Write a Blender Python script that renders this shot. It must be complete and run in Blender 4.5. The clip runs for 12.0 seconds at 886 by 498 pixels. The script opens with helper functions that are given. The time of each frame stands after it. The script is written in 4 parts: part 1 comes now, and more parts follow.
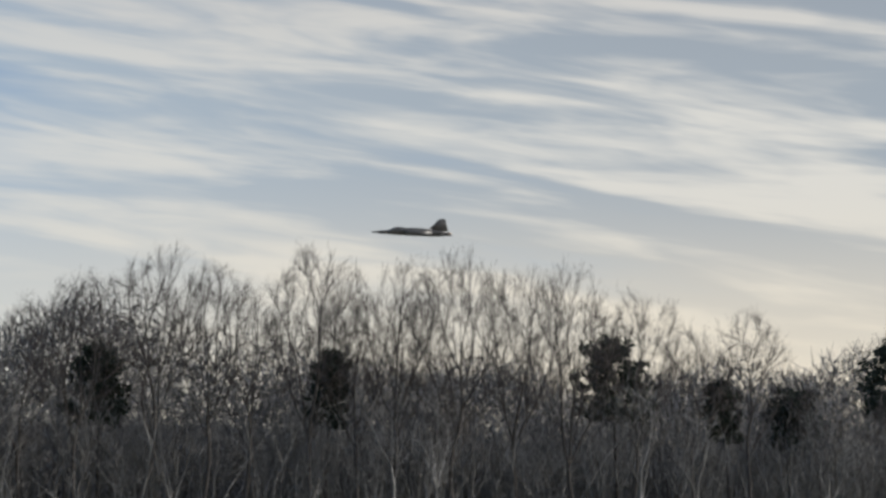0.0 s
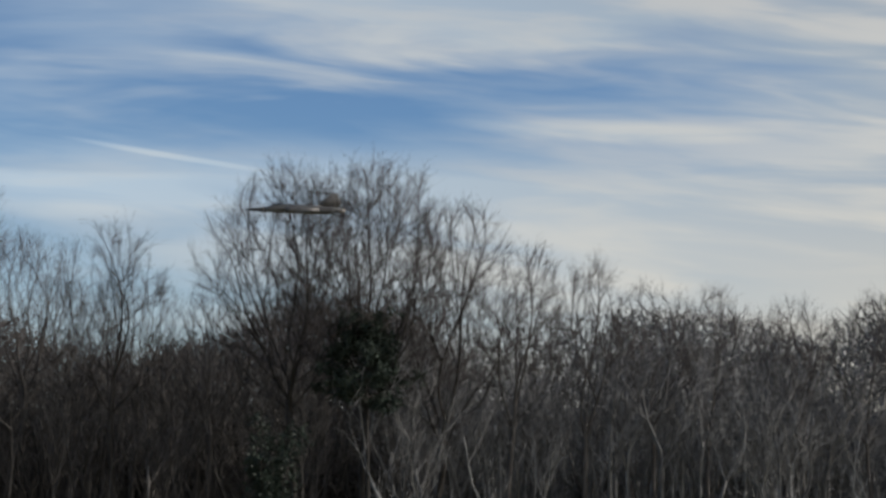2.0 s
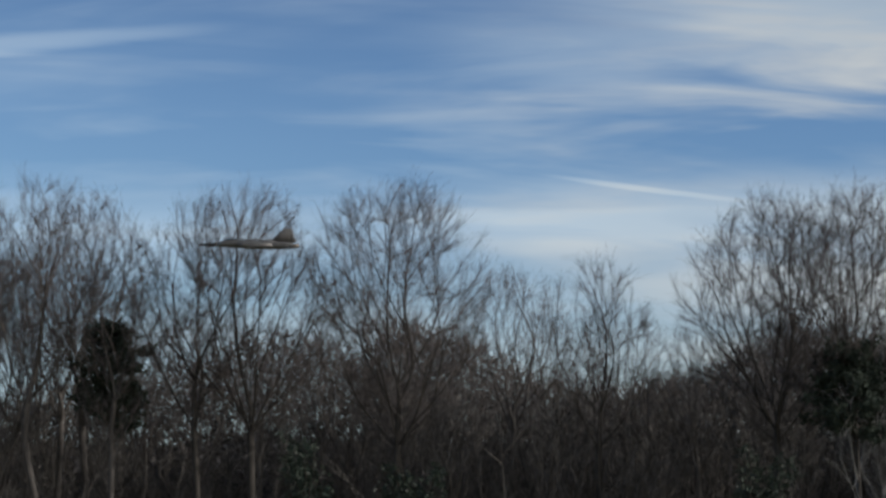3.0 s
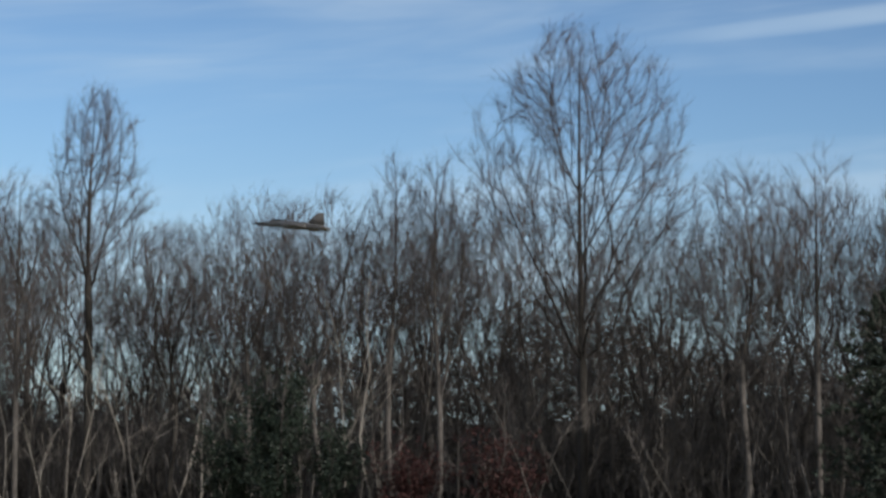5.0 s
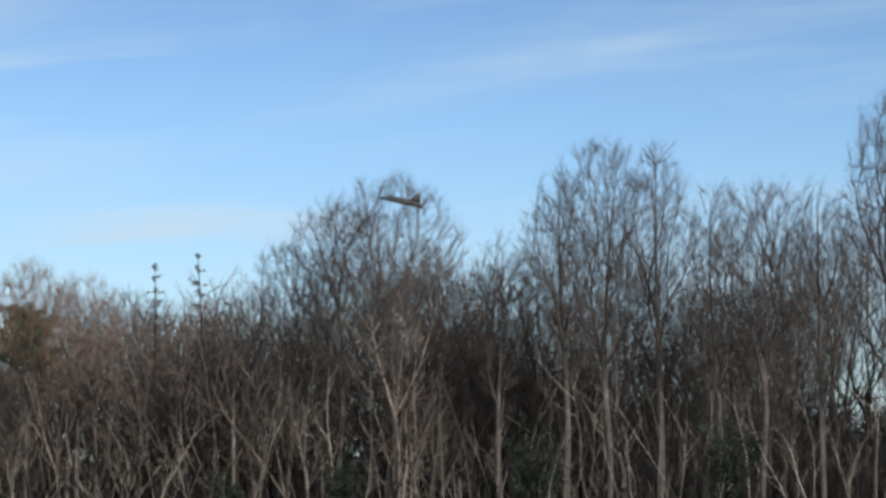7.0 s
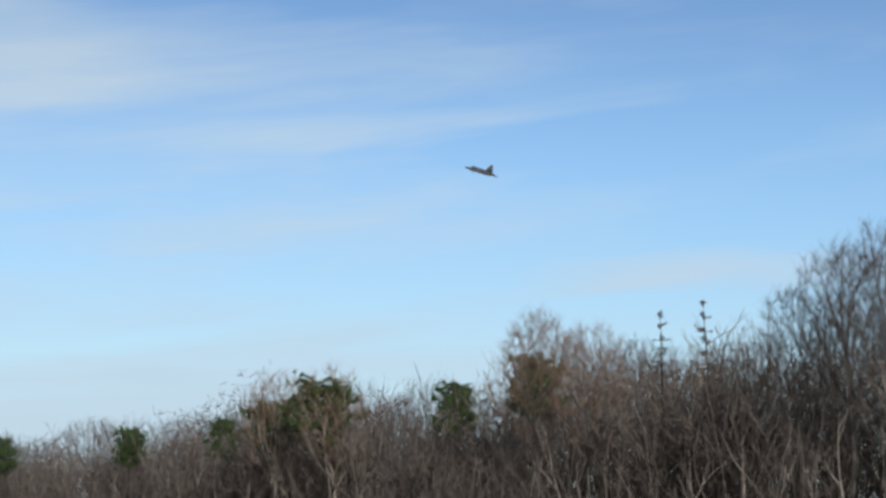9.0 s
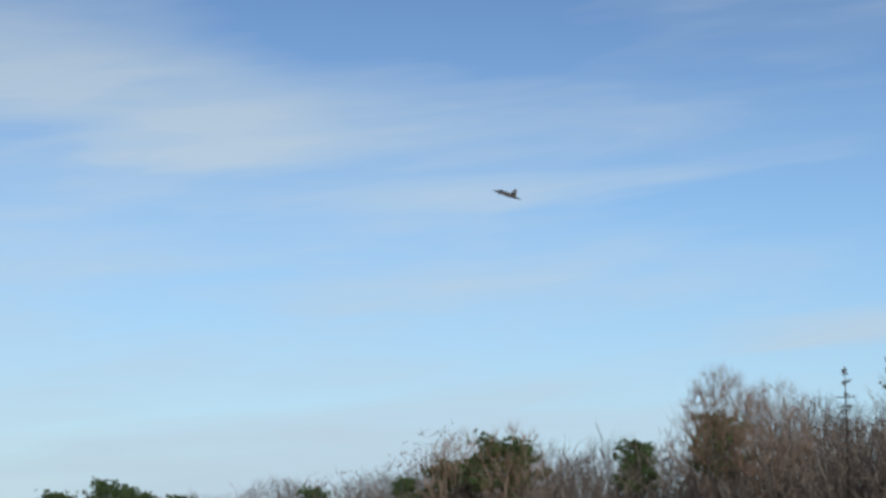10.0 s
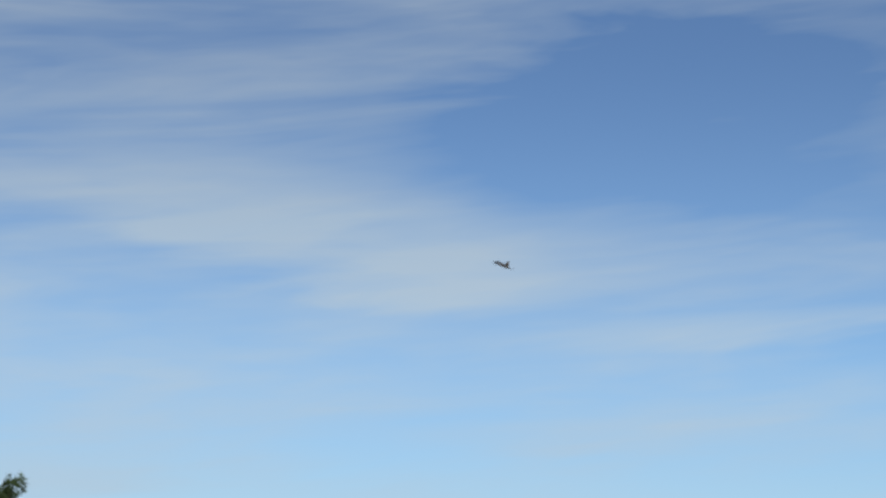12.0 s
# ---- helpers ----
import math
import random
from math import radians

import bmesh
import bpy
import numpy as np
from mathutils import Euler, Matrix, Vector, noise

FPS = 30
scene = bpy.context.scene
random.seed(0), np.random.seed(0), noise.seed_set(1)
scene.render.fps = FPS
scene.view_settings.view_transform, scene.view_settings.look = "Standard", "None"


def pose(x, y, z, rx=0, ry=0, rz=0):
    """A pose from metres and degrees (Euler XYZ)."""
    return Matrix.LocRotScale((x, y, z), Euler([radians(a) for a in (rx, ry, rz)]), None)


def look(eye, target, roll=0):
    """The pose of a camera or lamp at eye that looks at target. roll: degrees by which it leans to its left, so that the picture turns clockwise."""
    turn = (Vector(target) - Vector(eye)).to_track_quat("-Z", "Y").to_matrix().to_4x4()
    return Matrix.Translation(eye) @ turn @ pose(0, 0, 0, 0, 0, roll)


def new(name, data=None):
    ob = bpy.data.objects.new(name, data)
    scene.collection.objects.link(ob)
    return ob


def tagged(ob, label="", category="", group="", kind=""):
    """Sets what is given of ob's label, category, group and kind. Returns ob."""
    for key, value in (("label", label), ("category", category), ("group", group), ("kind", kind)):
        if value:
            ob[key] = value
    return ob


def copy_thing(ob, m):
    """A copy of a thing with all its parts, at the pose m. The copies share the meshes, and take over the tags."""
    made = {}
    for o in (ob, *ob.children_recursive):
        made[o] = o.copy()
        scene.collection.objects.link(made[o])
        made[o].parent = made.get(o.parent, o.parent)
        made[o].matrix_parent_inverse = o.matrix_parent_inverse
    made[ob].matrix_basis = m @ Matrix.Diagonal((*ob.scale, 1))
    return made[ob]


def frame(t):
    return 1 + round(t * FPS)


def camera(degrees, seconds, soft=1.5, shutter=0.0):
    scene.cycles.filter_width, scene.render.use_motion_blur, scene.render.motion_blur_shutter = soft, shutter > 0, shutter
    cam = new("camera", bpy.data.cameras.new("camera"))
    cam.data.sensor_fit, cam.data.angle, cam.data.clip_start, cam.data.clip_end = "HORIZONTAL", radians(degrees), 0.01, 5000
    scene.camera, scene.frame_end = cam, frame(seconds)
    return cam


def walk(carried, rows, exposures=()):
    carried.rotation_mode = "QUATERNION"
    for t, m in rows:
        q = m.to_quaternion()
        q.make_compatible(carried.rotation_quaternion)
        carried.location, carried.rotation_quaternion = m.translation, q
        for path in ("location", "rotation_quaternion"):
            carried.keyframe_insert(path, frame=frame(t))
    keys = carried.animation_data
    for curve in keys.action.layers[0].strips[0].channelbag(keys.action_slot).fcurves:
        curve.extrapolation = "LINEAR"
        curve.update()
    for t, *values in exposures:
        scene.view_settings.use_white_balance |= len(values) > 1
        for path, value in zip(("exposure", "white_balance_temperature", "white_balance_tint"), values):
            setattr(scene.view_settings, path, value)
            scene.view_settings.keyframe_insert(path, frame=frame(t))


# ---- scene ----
# ---- camera ----
EYE = (0.0, 0.0, 1.7)
cam = camera(22.5, 12.0, soft=3.0, shutter=0.0)


def way(yaw, pitch):
    """Unit vector, yaw to the left from +y and pitch upwards, in degrees."""
    a, b = radians(yaw), radians(pitch)
    return Vector((-math.sin(a) * math.cos(b), math.cos(a) * math.cos(b), math.sin(b)))


def aim(yaw, pitch, roll):
    return look(EYE, Vector(EYE) + 100 * way(yaw, pitch), roll)


walk(cam, [
    (0, aim(0.00, 6.67, 0.47)),
    (0.3, aim(2.96, 6.57, 0.29)),
    (0.5, aim(5.00, 6.48, 0.21)),
    (0.7, aim(7.03, 6.35, 0.17)),
    (1, aim(10.11, 6.32, 0.14)),
    (1.2, aim(12.23, 6.36, 0.11)),
    (1.5, aim(15.61, 6.32, 0.04)),
    (1.7, aim(17.97, 6.27, 0.01)),
    (2, aim(21.48, 6.46, -0.06)),
    (2.5, aim(27.53, 6.92, -0.32)),
    (2.7, aim(30.07, 7.13, -0.41)),
    (4.3, aim(50.58, 6.95, 0.06)),
    (4.5, aim(53.15, 6.77, 0.07)),
    (4.7, aim(55.67, 6.60, 0.04)),
    (5, aim(59.47, 6.36, -0.00)),
    (5.3, aim(63.25, 6.11, 0.03)),
    (5.5, aim(65.76, 5.94, 0.07)),
    (5.9, aim(70.46, 5.97, 0.14)),
    (6, aim(71.48, 6.04, 0.13)),
    (6.5, aim(75.98, 6.41, -0.10)),
    (7, aim(79.93, 6.65, -0.24)),
    (7.3, aim(82.29, 7.03, -0.27)),
    (7.5, aim(83.87, 7.23, -0.29)),
    (7.7, aim(85.42, 7.40, -0.31)),
    (9.3, aim(94.45, 8.18, -0.04)),
    (9.5, aim(95.47, 8.47, -0.00)),
    (10, aim(97.61, 9.40, 0.08)),
    (10.5, aim(99.36, 10.43, -0.08)),
    (10.8, aim(100.36, 11.08, -0.19)),
    (11.2, aim(101.74, 11.88, -0.05)),
    (11.6, aim(102.68, 12.62, 0.26)),
    (12, aim(103.45, 12.97, 0.80)),
], exposures=[(0, 0.05), (1.5, -0.1), (2.7, -0.1), (4.5, -0.05), (6.5, 0.12), (7.7, 0.12), (9.5, -0.06), (10.5, -0.12), (12.0, -0.22)
])

# ---- sky, sun ----
SUN_YAW, SUN_UP = -70.0, 20.0


def make_sky():
    world = bpy.data.worlds.new("winter_sky")
    scene.world = world
    world.use_nodes = True
    tree = world.node_tree
    tree.nodes.clear()
    node, link = tree.nodes.new, tree.links.new

    def put(sock, value):
        if isinstance(value, bpy.types.NodeSocket):
            link(value, sock)
        else:
            sock.default_value = value

    def calc(op, a, b=0.0, c=0.0, clamp=False):
        n = node("ShaderNodeMath")
        n.operation, n.use_clamp = op, clamp
        for s, v in zip(n.inputs, (a, b, c)):
            put(s, v)
        return n.outputs[0]

    def smooth(x, lo, hi, a=0.0, b=1.0):
        n = node("ShaderNodeMapRange")
        n.interpolation_type = "SMOOTHSTEP"
        for s, v in zip(n.inputs, (x, lo, hi, a, b)):
            put(s, v)
        return n.outputs[0]

    def mix(f, a, b):
        n = node("ShaderNodeMix")
        n.data_type = "RGBA"
        put(n.inputs[0], f)
        put(n.inputs[6], a)
        put(n.inputs[7], b)
        return n.outputs[2]

    def vec(x, y, z):
        n = node("ShaderNodeCombineXYZ")
        for s, v in zip(n.inputs, (x, y, z)):
            put(s, v)
        return n.outputs[0]

    def wisps(x, y, z, detail, rough, warp=0.0):
        n = node("ShaderNodeTexNoise")
        put(n.inputs["Vector"], vec(x, y, z))
        n.inputs["Scale"].default_value = 1.0
        n.inputs["Detail"].default_value = detail
        n.inputs["Roughness"].default_value = rough
        n.inputs["Distortion"].default_value = warp
        return n.outputs["Fac"]

    at = node("ShaderNodeTexCoord").outputs["Generated"]
    part_of = node("ShaderNodeSeparateXYZ")
    link(at, part_of.inputs[0])
    x, y, z = part_of.outputs
    yaw = calc("MULTIPLY", calc("ARCTAN2", calc("MULTIPLY", x, -1.0), y), 57.2958)
    up = calc("MULTIPLY", calc("ARCSINE", z), 57.2958)

    air = node("ShaderNodeTexSky")
    air.sky_type = "NISHITA"
    air.sun_disc = False
    air.sun_elevation = radians(SUN_UP)
    air.sun_rotation = radians(SUN_YAW) * -1
    air.air_density, air.dust_density, air.ozone_density = AIR_V
    clear = mix(1.0, air.outputs[0], mix(smooth(yaw, 18.0, 68.0), AIR_SUNWARD, AIR_TINT))
    clear.node.blend_type = "MULTIPLY"

    # thin high cloud: streaks that sink to the right near the sun and level out away from it
    bend = calc("LOGARITHM", calc("COSH", calc("DIVIDE", calc("SUBTRACT", yaw, 32.0), 20.0)), 2.71828)
    lift = calc("ADD", calc("SUBTRACT", up, calc("MULTIPLY", yaw, 0.02)), calc("MULTIPLY", bend, 2.2))
    veil = wisps(calc("MULTIPLY", yaw, 0.055), calc("MULTIPLY", lift, 0.32), 3.1, 4.0, 0.48, 0.5)
    streak = wisps(calc("MULTIPLY", yaw, 0.10), calc("MULTIPLY", lift, 0.75), 8.7, 4.0, 0.50, 0.7)
    fine = wisps(calc("MULTIPLY", yaw, 0.30), calc("MULTIPLY", lift, 2.2), 1.9, 4.0, 0.50, 0.5)
    mass = calc("ADD", calc("ADD", calc("MULTIPLY", veil, 0.55), calc("MULTIPLY", streak, 0.35)), calc("MULTIPLY", fine, 0.10))

    # more cloud towards the sun, a clear patch over the middle of the wood, cloud again over its far end
    cover = calc("ADD", smooth(yaw, 2.0, 40.0, 0.34, -0.02), smooth(yaw, 84.0, 104.0, 0.0, 0.10))
    cover = calc("ADD", cover, calc("MULTIPLY", smooth(up, 0.0, 7.0, 1.0, 0.0), 0.06))
    dense = smooth(calc("ADD", mass, cover), 0.40, 0.80)

    def bank(b_yaw, b_up, wide, tall, tilt, weight):
        """One long cloud or gap in the sheet."""
        dx = calc("SUBTRACT", yaw, b_yaw)
        dy = calc("ADD", calc("SUBTRACT", up, b_up), calc("MULTIPLY", dx, tilt))
        dy = calc("ADD", dy, calc("MULTIPLY", calc("SUBTRACT", streak, 0.5), tall * 1.6))
        r = calc("ADD", calc("POWER", calc("ABSOLUTE", calc("DIVIDE", dx, wide)), 2.0), calc("POWER", calc("ABSOLUTE", calc("DIVIDE", dy, tall)), 2.0))
        return calc("MULTIPLY", smooth(r, 0.0, 1.0, 1.0, 0.0), weight)

    for spec in CLOUDS:
        dense = calc("ADD", dense, bank(*spec))
    dense = calc("MINIMUM", calc("MAXIMUM", dense, 0.0), 1.0)

    warm = smooth(yaw, -10.0, 54.0, 1.0, 0.0)
    low = smooth(up, 2.0, 9.0, 1.0, 0.0)
    thick = mix(warm, CLOUD_FAR, CLOUD_NEAR)
    bright = smooth(calc("ADD", streak, calc("MULTIPLY", fine, 0.35)), 0.58, 0.86)
    thick = mix(calc("MULTIPLY", bright, calc("ADD", calc("MULTIPLY", warm, 0.92), 0.06)), thick, CLOUD_LIT)
    thick = mix(calc("MULTIPLY", low, calc("MULTIPLY", warm, 0.75)), thick, CLOUD_GLOW)
    sky = mix(dense, clear, thick)
    # haze of the horizon
    sky = mix(calc("MULTIPLY", smooth(up, 0.0, 10.0, 1.0, 0.0), 0.62), sky, mix(warm, HAZE_FAR, HAZE_NEAR))
    # the sky deepens overhead
    height = smooth(up, 9.0, 19.0, 1.0, 0.70)
    sky = mix(1.0, sky, vec(height, height, calc("POWER", height, 0.8)))
    sky.node.blend_type = "MULTIPLY"
    back = node("ShaderNodeBackground")
    link(sky, back.inputs[0])
    back.inputs[1].default_value = SKY_STRENGTH
    out = node("ShaderNodeOutputWorld")
    link(back.outputs[0], out.inputs[0])


# yaw, pitch, half width, half height, tilt, weight (below zero: a gap)
CLOUDS = [
    (21.0, 10.1, 12.0, 2.2, -0.05, -0.34),
    (33.0, 9.6, 14.0, 1.5, -0.02, -0.24),
    (25.5, 12.3, 11.0, 1.6, -0.02, 0.45),
    (17.0, 9.5, 5.0, 0.35, -0.04, 0.40),
    (7.0, 11.2, 6.0, 0.6, -0.08, 0.15),
    (15.0, 6.7, 12.0, 1.0, -0.13, 0.65),
    (28.5, 8.8, 3.2, 0.10, -0.15, 0.45),
    (31.0, 7.9, 6.0, 0.7, -0.02, 0.45),
    (44.0, 7.6, 9.0, 1.3, 0.0, 0.40),
    (47.0, 12.3, 8.5, 0.35, 0.09, 0.45),
    (98.0, 16.2, 8.0, 3.0, 0.06, -0.60),
    (107.0, 13.2, 8.5, 2.0, -0.16, 0.45),
    (95.0, 10.9, 7.0, 0.6, 0.06, 0.35),
    (98.0, 8.2, 9.0, 0.6, 0.04, 0.28),
    (86.0, 7.3, 5.5, 0.7, 0.0, 0.65),
    (90.0, 10.5, 6.0, 1.2, 0.05, -0.25),
]
CLOUD_FAR = (5.1, 6.7, 8.3, 1)
CLOUD_NEAR = (3.6, 4.1, 4.6, 1)
CLOUD_LIT = (6.9, 6.8, 6.4, 1)
CLOUD_GLOW = (8.0, 7.3, 5.9, 1)
HAZE_FAR = (5.4, 6.8, 7.6, 1)
HAZE_NEAR = (8.2, 7.2, 5.7, 1)
AIR_TINT = (0.83, 1.01, 1.24, 1)
AIR_SUNWARD = (0.64, 0.83, 1.13, 1)
AIR_V = (1.0, 0.3, 1.5)
SKY_STRENGTH = 0.1
make_sky()

sun = new("sun", bpy.data.lights.new("sun", "SUN"))
sun.data.energy, sun.data.angle, sun.data.color = 3.4, radians(0.6), (1.0, 0.94, 0.85)
sun.matrix_world = look(400 * way(SUN_YAW, SUN_UP), (0, 0, 0))


# ---- materials ----
def surface(name, dark, light, scale, rough=0.85, bump=0.3, stretch=(1, 1, 1), metal=0.0, vary=0.0, fine=6.0, coat=0.0):
    """Two scales of noise between two colours, with relief; vary: change of tone from piece to piece."""
    mat = bpy.data.materials.new(name)
    mat.use_nodes = True
    tree = mat.node_tree
    node, link = tree.nodes.new, tree.links.new
    bsdf = tree.nodes["Principled BSDF"]
    where = node("ShaderNodeTexCoord")
    scaled = node("ShaderNodeMapping")
    scaled.inputs["Scale"].default_value = stretch
    link(where.outputs["Object"], scaled.inputs["Vector"])
    big, small = node("ShaderNodeTexNoise"), node("ShaderNodeTexNoise")
    for n, s, d in ((big, scale, 3.0), (small, scale * fine, 5.0)):
        n.inputs["Scale"].default_value, n.inputs["Detail"].default_value = s, d
        link(scaled.outputs[0], n.inputs["Vector"])
    both = node("ShaderNodeMix")
    both.inputs[0].default_value = 0.45
    link(big.outputs["Fac"], both.inputs[2])
    link(small.outputs["Fac"], both.inputs[3])
    ramp = node("ShaderNodeValToRGB")
    ramp.color_ramp.elements[0].position, ramp.color_ramp.elements[1].position = 0.34, 0.66
    ramp.color_ramp.elements[0].color, ramp.color_ramp.elements[1].color = (*dark, 1), (*light, 1)
    link(both.outputs[0], ramp.inputs[0])
    tone = ramp.outputs[0]
    if vary:
        hsv, each = node("ShaderNodeHueSaturation"), node("ShaderNodeNewGeometry")
        spread = node("ShaderNodeMapRange")
        spread.inputs[3].default_value, spread.inputs[4].default_value = 1 - vary, 1 + vary
        link(each.outputs["Random Per Island"], spread.inputs[0])
        link(spread.outputs[0], hsv.inputs["Value"])
        link(tone, hsv.inputs["Color"])
        tone = hsv.outputs[0]
    link(tone, bsdf.inputs["Base Color"])
    relief = node("ShaderNodeBump")
    relief.inputs["Strength"].default_value, relief.inputs["Distance"].default_value = bump, 0.02
    link(small.outputs["Fac"], relief.inputs["Height"])
    link(relief.outputs[0], bsdf.inputs["Normal"])
    bsdf.inputs["Roughness"].default_value, bsdf.inputs["Metallic"].default_value = rough, metal
    bsdf.inputs["Specular IOR Level"].default_value = 0.25 if not coat else 0.5
    bsdf.inputs["Coat Weight"].default_value = coat
    return mat


BARK = surface("grey_bark", (0.048, 0.044, 0.043), (0.150, 0.138, 0.132), 1.6, stretch=(1, 1, 0.25), bump=0.6, vary=0.25)
BARK_PALE = surface("pale_bark", (0.16, 0.145, 0.13), (0.42, 0.39, 0.355), 1.2, stretch=(1, 1, 0.3), bump=0.5, vary=0.3)
BARK_DARK = surface("dark_bark", (0.022, 0.020, 0.019), (0.068, 0.062, 0.057), 1.8, stretch=(1, 1, 0.25), bump=0.6, vary=0.25)
TWIGS = surface("winter_twigs", (0.056, 0.049, 0.049), (0.145, 0.127, 0.124), 3.0, vary=0.35)
TWIGS_RED = surface("reddish_twigs", (0.14, 0.088, 0.066), (0.30, 0.205, 0.155), 3.0, vary=0.35)
BRUSH = surface("brush", (0.050, 0.046, 0.045), (0.225, 0.206, 0.195), 0.4, vary=0.7)
# brush darkened in colour for the shade of backlit and deep growth
BRUSH_SHADED = surface("shaded_brush", (0.045, 0.042, 0.041), (0.155, 0.142, 0.134), 0.4, vary=0.6)
# brush paled to grey, with the haze towards the sun put into its colour
BRUSH_HAZED = surface("hazed_brush", (0.100, 0.100, 0.102), (0.27, 0.268, 0.270), 0.4, vary=0.5)
BRUSH_RED = surface("russet_brush", (0.055, 0.047, 0.043), (0.215, 0.184, 0.168), 0.4, vary=0.7)
NEEDLES = surface("pine_needles", (0.022, 0.044, 0.020), (0.075, 0.12, 0.046), 0.9, vary=0.35)
NEEDLES_DARK = surface("spruce_needles", (0.022, 0.033, 0.028), (0.062, 0.080, 0.064), 0.9, vary=0.35)
LEAVES_DARK = surface("holly_leaves", (0.012, 0.021, 0.017), (0.036, 0.052, 0.038), 1.2, rough=0.5, vary=0.4)
LEAVES_RED = surface("russet_leaves", (0.030, 0.015, 0.016), (0.075, 0.032, 0.031), 1.2, vary=0.4)
LITTER = surface("dead_leaves", (0.058, 0.050, 0.044), (0.14, 0.120, 0.103), 1.2, vary=0.4)
GRASS = surface("winter_grass", (0.10, 0.095, 0.045), (0.24, 0.20, 0.10), 0.12, fine=40.0, bump=0.8)


# ---- building helpers ----
LINE_YAW = 33.5     # the wood runs at right angles to this way
ALONG, ACROSS = way(LINE_YAW + 90, 0), way(LINE_YAW, 0)


def spot(yaw, depth=100.0):
    """The ground point seen at that yaw, depth metres off on the way across to the wood."""
    d = depth / math.cos(radians(yaw - LINE_YAW))
    return way(yaw, 0) * d


def rise(top, depth):
    """Height of a tree at depth whose top shows as high as a top of the front row does."""
    return EYE[2] + (top - EYE[2]) * depth / 100.0


def unit(v):
    return v / np.maximum(np.linalg.norm(v, axis=-1, keepdims=True), 1e-9)


def tubes(pts, rad, sides=3):
    """Tapered tubes along N polylines of k points: vertices and quads."""
    n, k, _ = pts.shape
    axis = unit(pts[:, -1] - pts[:, 0])
    ref = np.where(np.abs(axis[:, 2:3]) > 0.9, np.array([[1.0, 0, 0]]), np.array([[0, 0, 1.0]]))
    a = unit(np.cross(axis, ref))
    b = np.cross(axis, a)
    th = np.arange(sides) * 2 * np.pi / sides
    ring = np.cos(th)[None, :, None] * a[:, None] + np.sin(th)[None, :, None] * b[:, None]
    verts = pts[:, :, None] + rad[:, :, None, None] * ring[:, None]
    i = np.arange(n)[:, None, None] * k * sides
    j = np.arange(k - 1)[None, :, None] * sides
    s = np.arange(sides)[None, None, :]
    s2 = (s + 1) % sides
    quads = np.stack([i + j + s, i + j + s2, i + j + sides + s2, i + j + sides + s], -1).reshape(-1, 4)
    return verts.reshape(-1, 3), quads


def mesh_of(name, chunks, material, smooth=False):
    """One mesh from chunks of (vertices, faces), all faces of one chunk with equally many corners."""
    verts, loops, starts, nv, nl = [], [], [], 0, 0
    for v, f in chunks:
        verts.append(v)
        loops.append((f + nv).ravel())
        starts.append(nl + np.arange(len(f)) * f.shape[1])
        nv, nl = nv + len(v), nl + f.size
    me = bpy.data.meshes.new(name)
    v, l, s = np.concatenate(verts), np.concatenate(loops), np.concatenate(starts)
    me.vertices.add(len(v))
    me.vertices.foreach_set("co", v.astype(np.float32).ravel())
    me.loops.add(len(l))
    me.loops.foreach_set("vertex_index", l.astype(np.int32))
    me.polygons.add(len(s))
    me.polygons.foreach_set("loop_start", s.astype(np.int32))
    me.update(calc_edges=True)
    if smooth:
        me.polygons.foreach_set("use_smooth", np.ones(len(s), bool))
    me.materials.append(material)
    return me


def piece(name, me, parent, label="", kind=""):
    ob = new(name, me)
    ob.parent = parent
    return tagged(ob, label, kind=kind)


def shoots(start, heading, length, k, wander, upturn, rng):
    """N polylines of k points that wander and bend upwards."""
    n = len(start)
    pts = np.empty((n, k, 3))
    pts[:, 0] = start
    d = unit(heading)
    for q in range(1, k):
        d = unit(d + rng.normal(0, wander, (n, 3)) + np.array([0, 0, upturn]))
        pts[:, q] = pts[:, q - 1] + d * (length / (k - 1))[:, None]
    return pts


def sprout(pts, u):
    """Places and tangents at the share u of each polyline."""
    n, k, _ = pts.shape
    f = np.clip(u, 0, 0.999) * (k - 1)
    i = f.astype(int)
    r = np.arange(n)
    a, b = pts[r, i], pts[r, i + 1]
    return a + (b - a) * (f - i)[:, None], unit(b - a)


def swerve(tangent, angle, rng, flat=None):
    """Headings that leave the tangents by the angle, in radians, to any side."""
    side = unit(np.cross(tangent, rng.normal(size=tangent.shape)))
    return tangent * np.cos(angle)[:, None] + side * np.sin(angle)[:, None]


def taper(r0, r1, k):
    return r0[:, None] + (r1 - r0)[:, None] * np.linspace(0, 1, k)[None, :]


def cones(start, heading, length, r):
    """Pointed three-sided twigs."""
    d = unit(heading)
    side = unit(np.cross(d, np.array([[0.31, 0.52, 0.79]])))
    other = np.cross(d, side)
    r = np.broadcast_to(r, length.shape)[:, None]
    v = np.stack([start + side * r, start - 0.5 * side * r + 0.87 * other * r, start - 0.5 * side * r - 0.87 * other * r, start + d * length[:, None]], 1)
    f = np.array([[0, 1, 3], [1, 2, 3], [2, 0, 3]])
    return v.reshape(-1, 3), (f[None] + 4 * np.arange(len(start))[:, None, None]).reshape(-1, 3)


def wisp_twigs(start, heading, length, r):
    """The finest twigs, one thin pointed blade each."""
    d = unit(heading)
    side = unit(np.cross(d, np.array([[0.31, 0.52, 0.79]]))) * r
    v = np.stack([start + side, start - side, start + d * length[:, None]], 1)
    return v.reshape(-1, 3), np.arange(3 * len(start)).reshape(-1, 3)


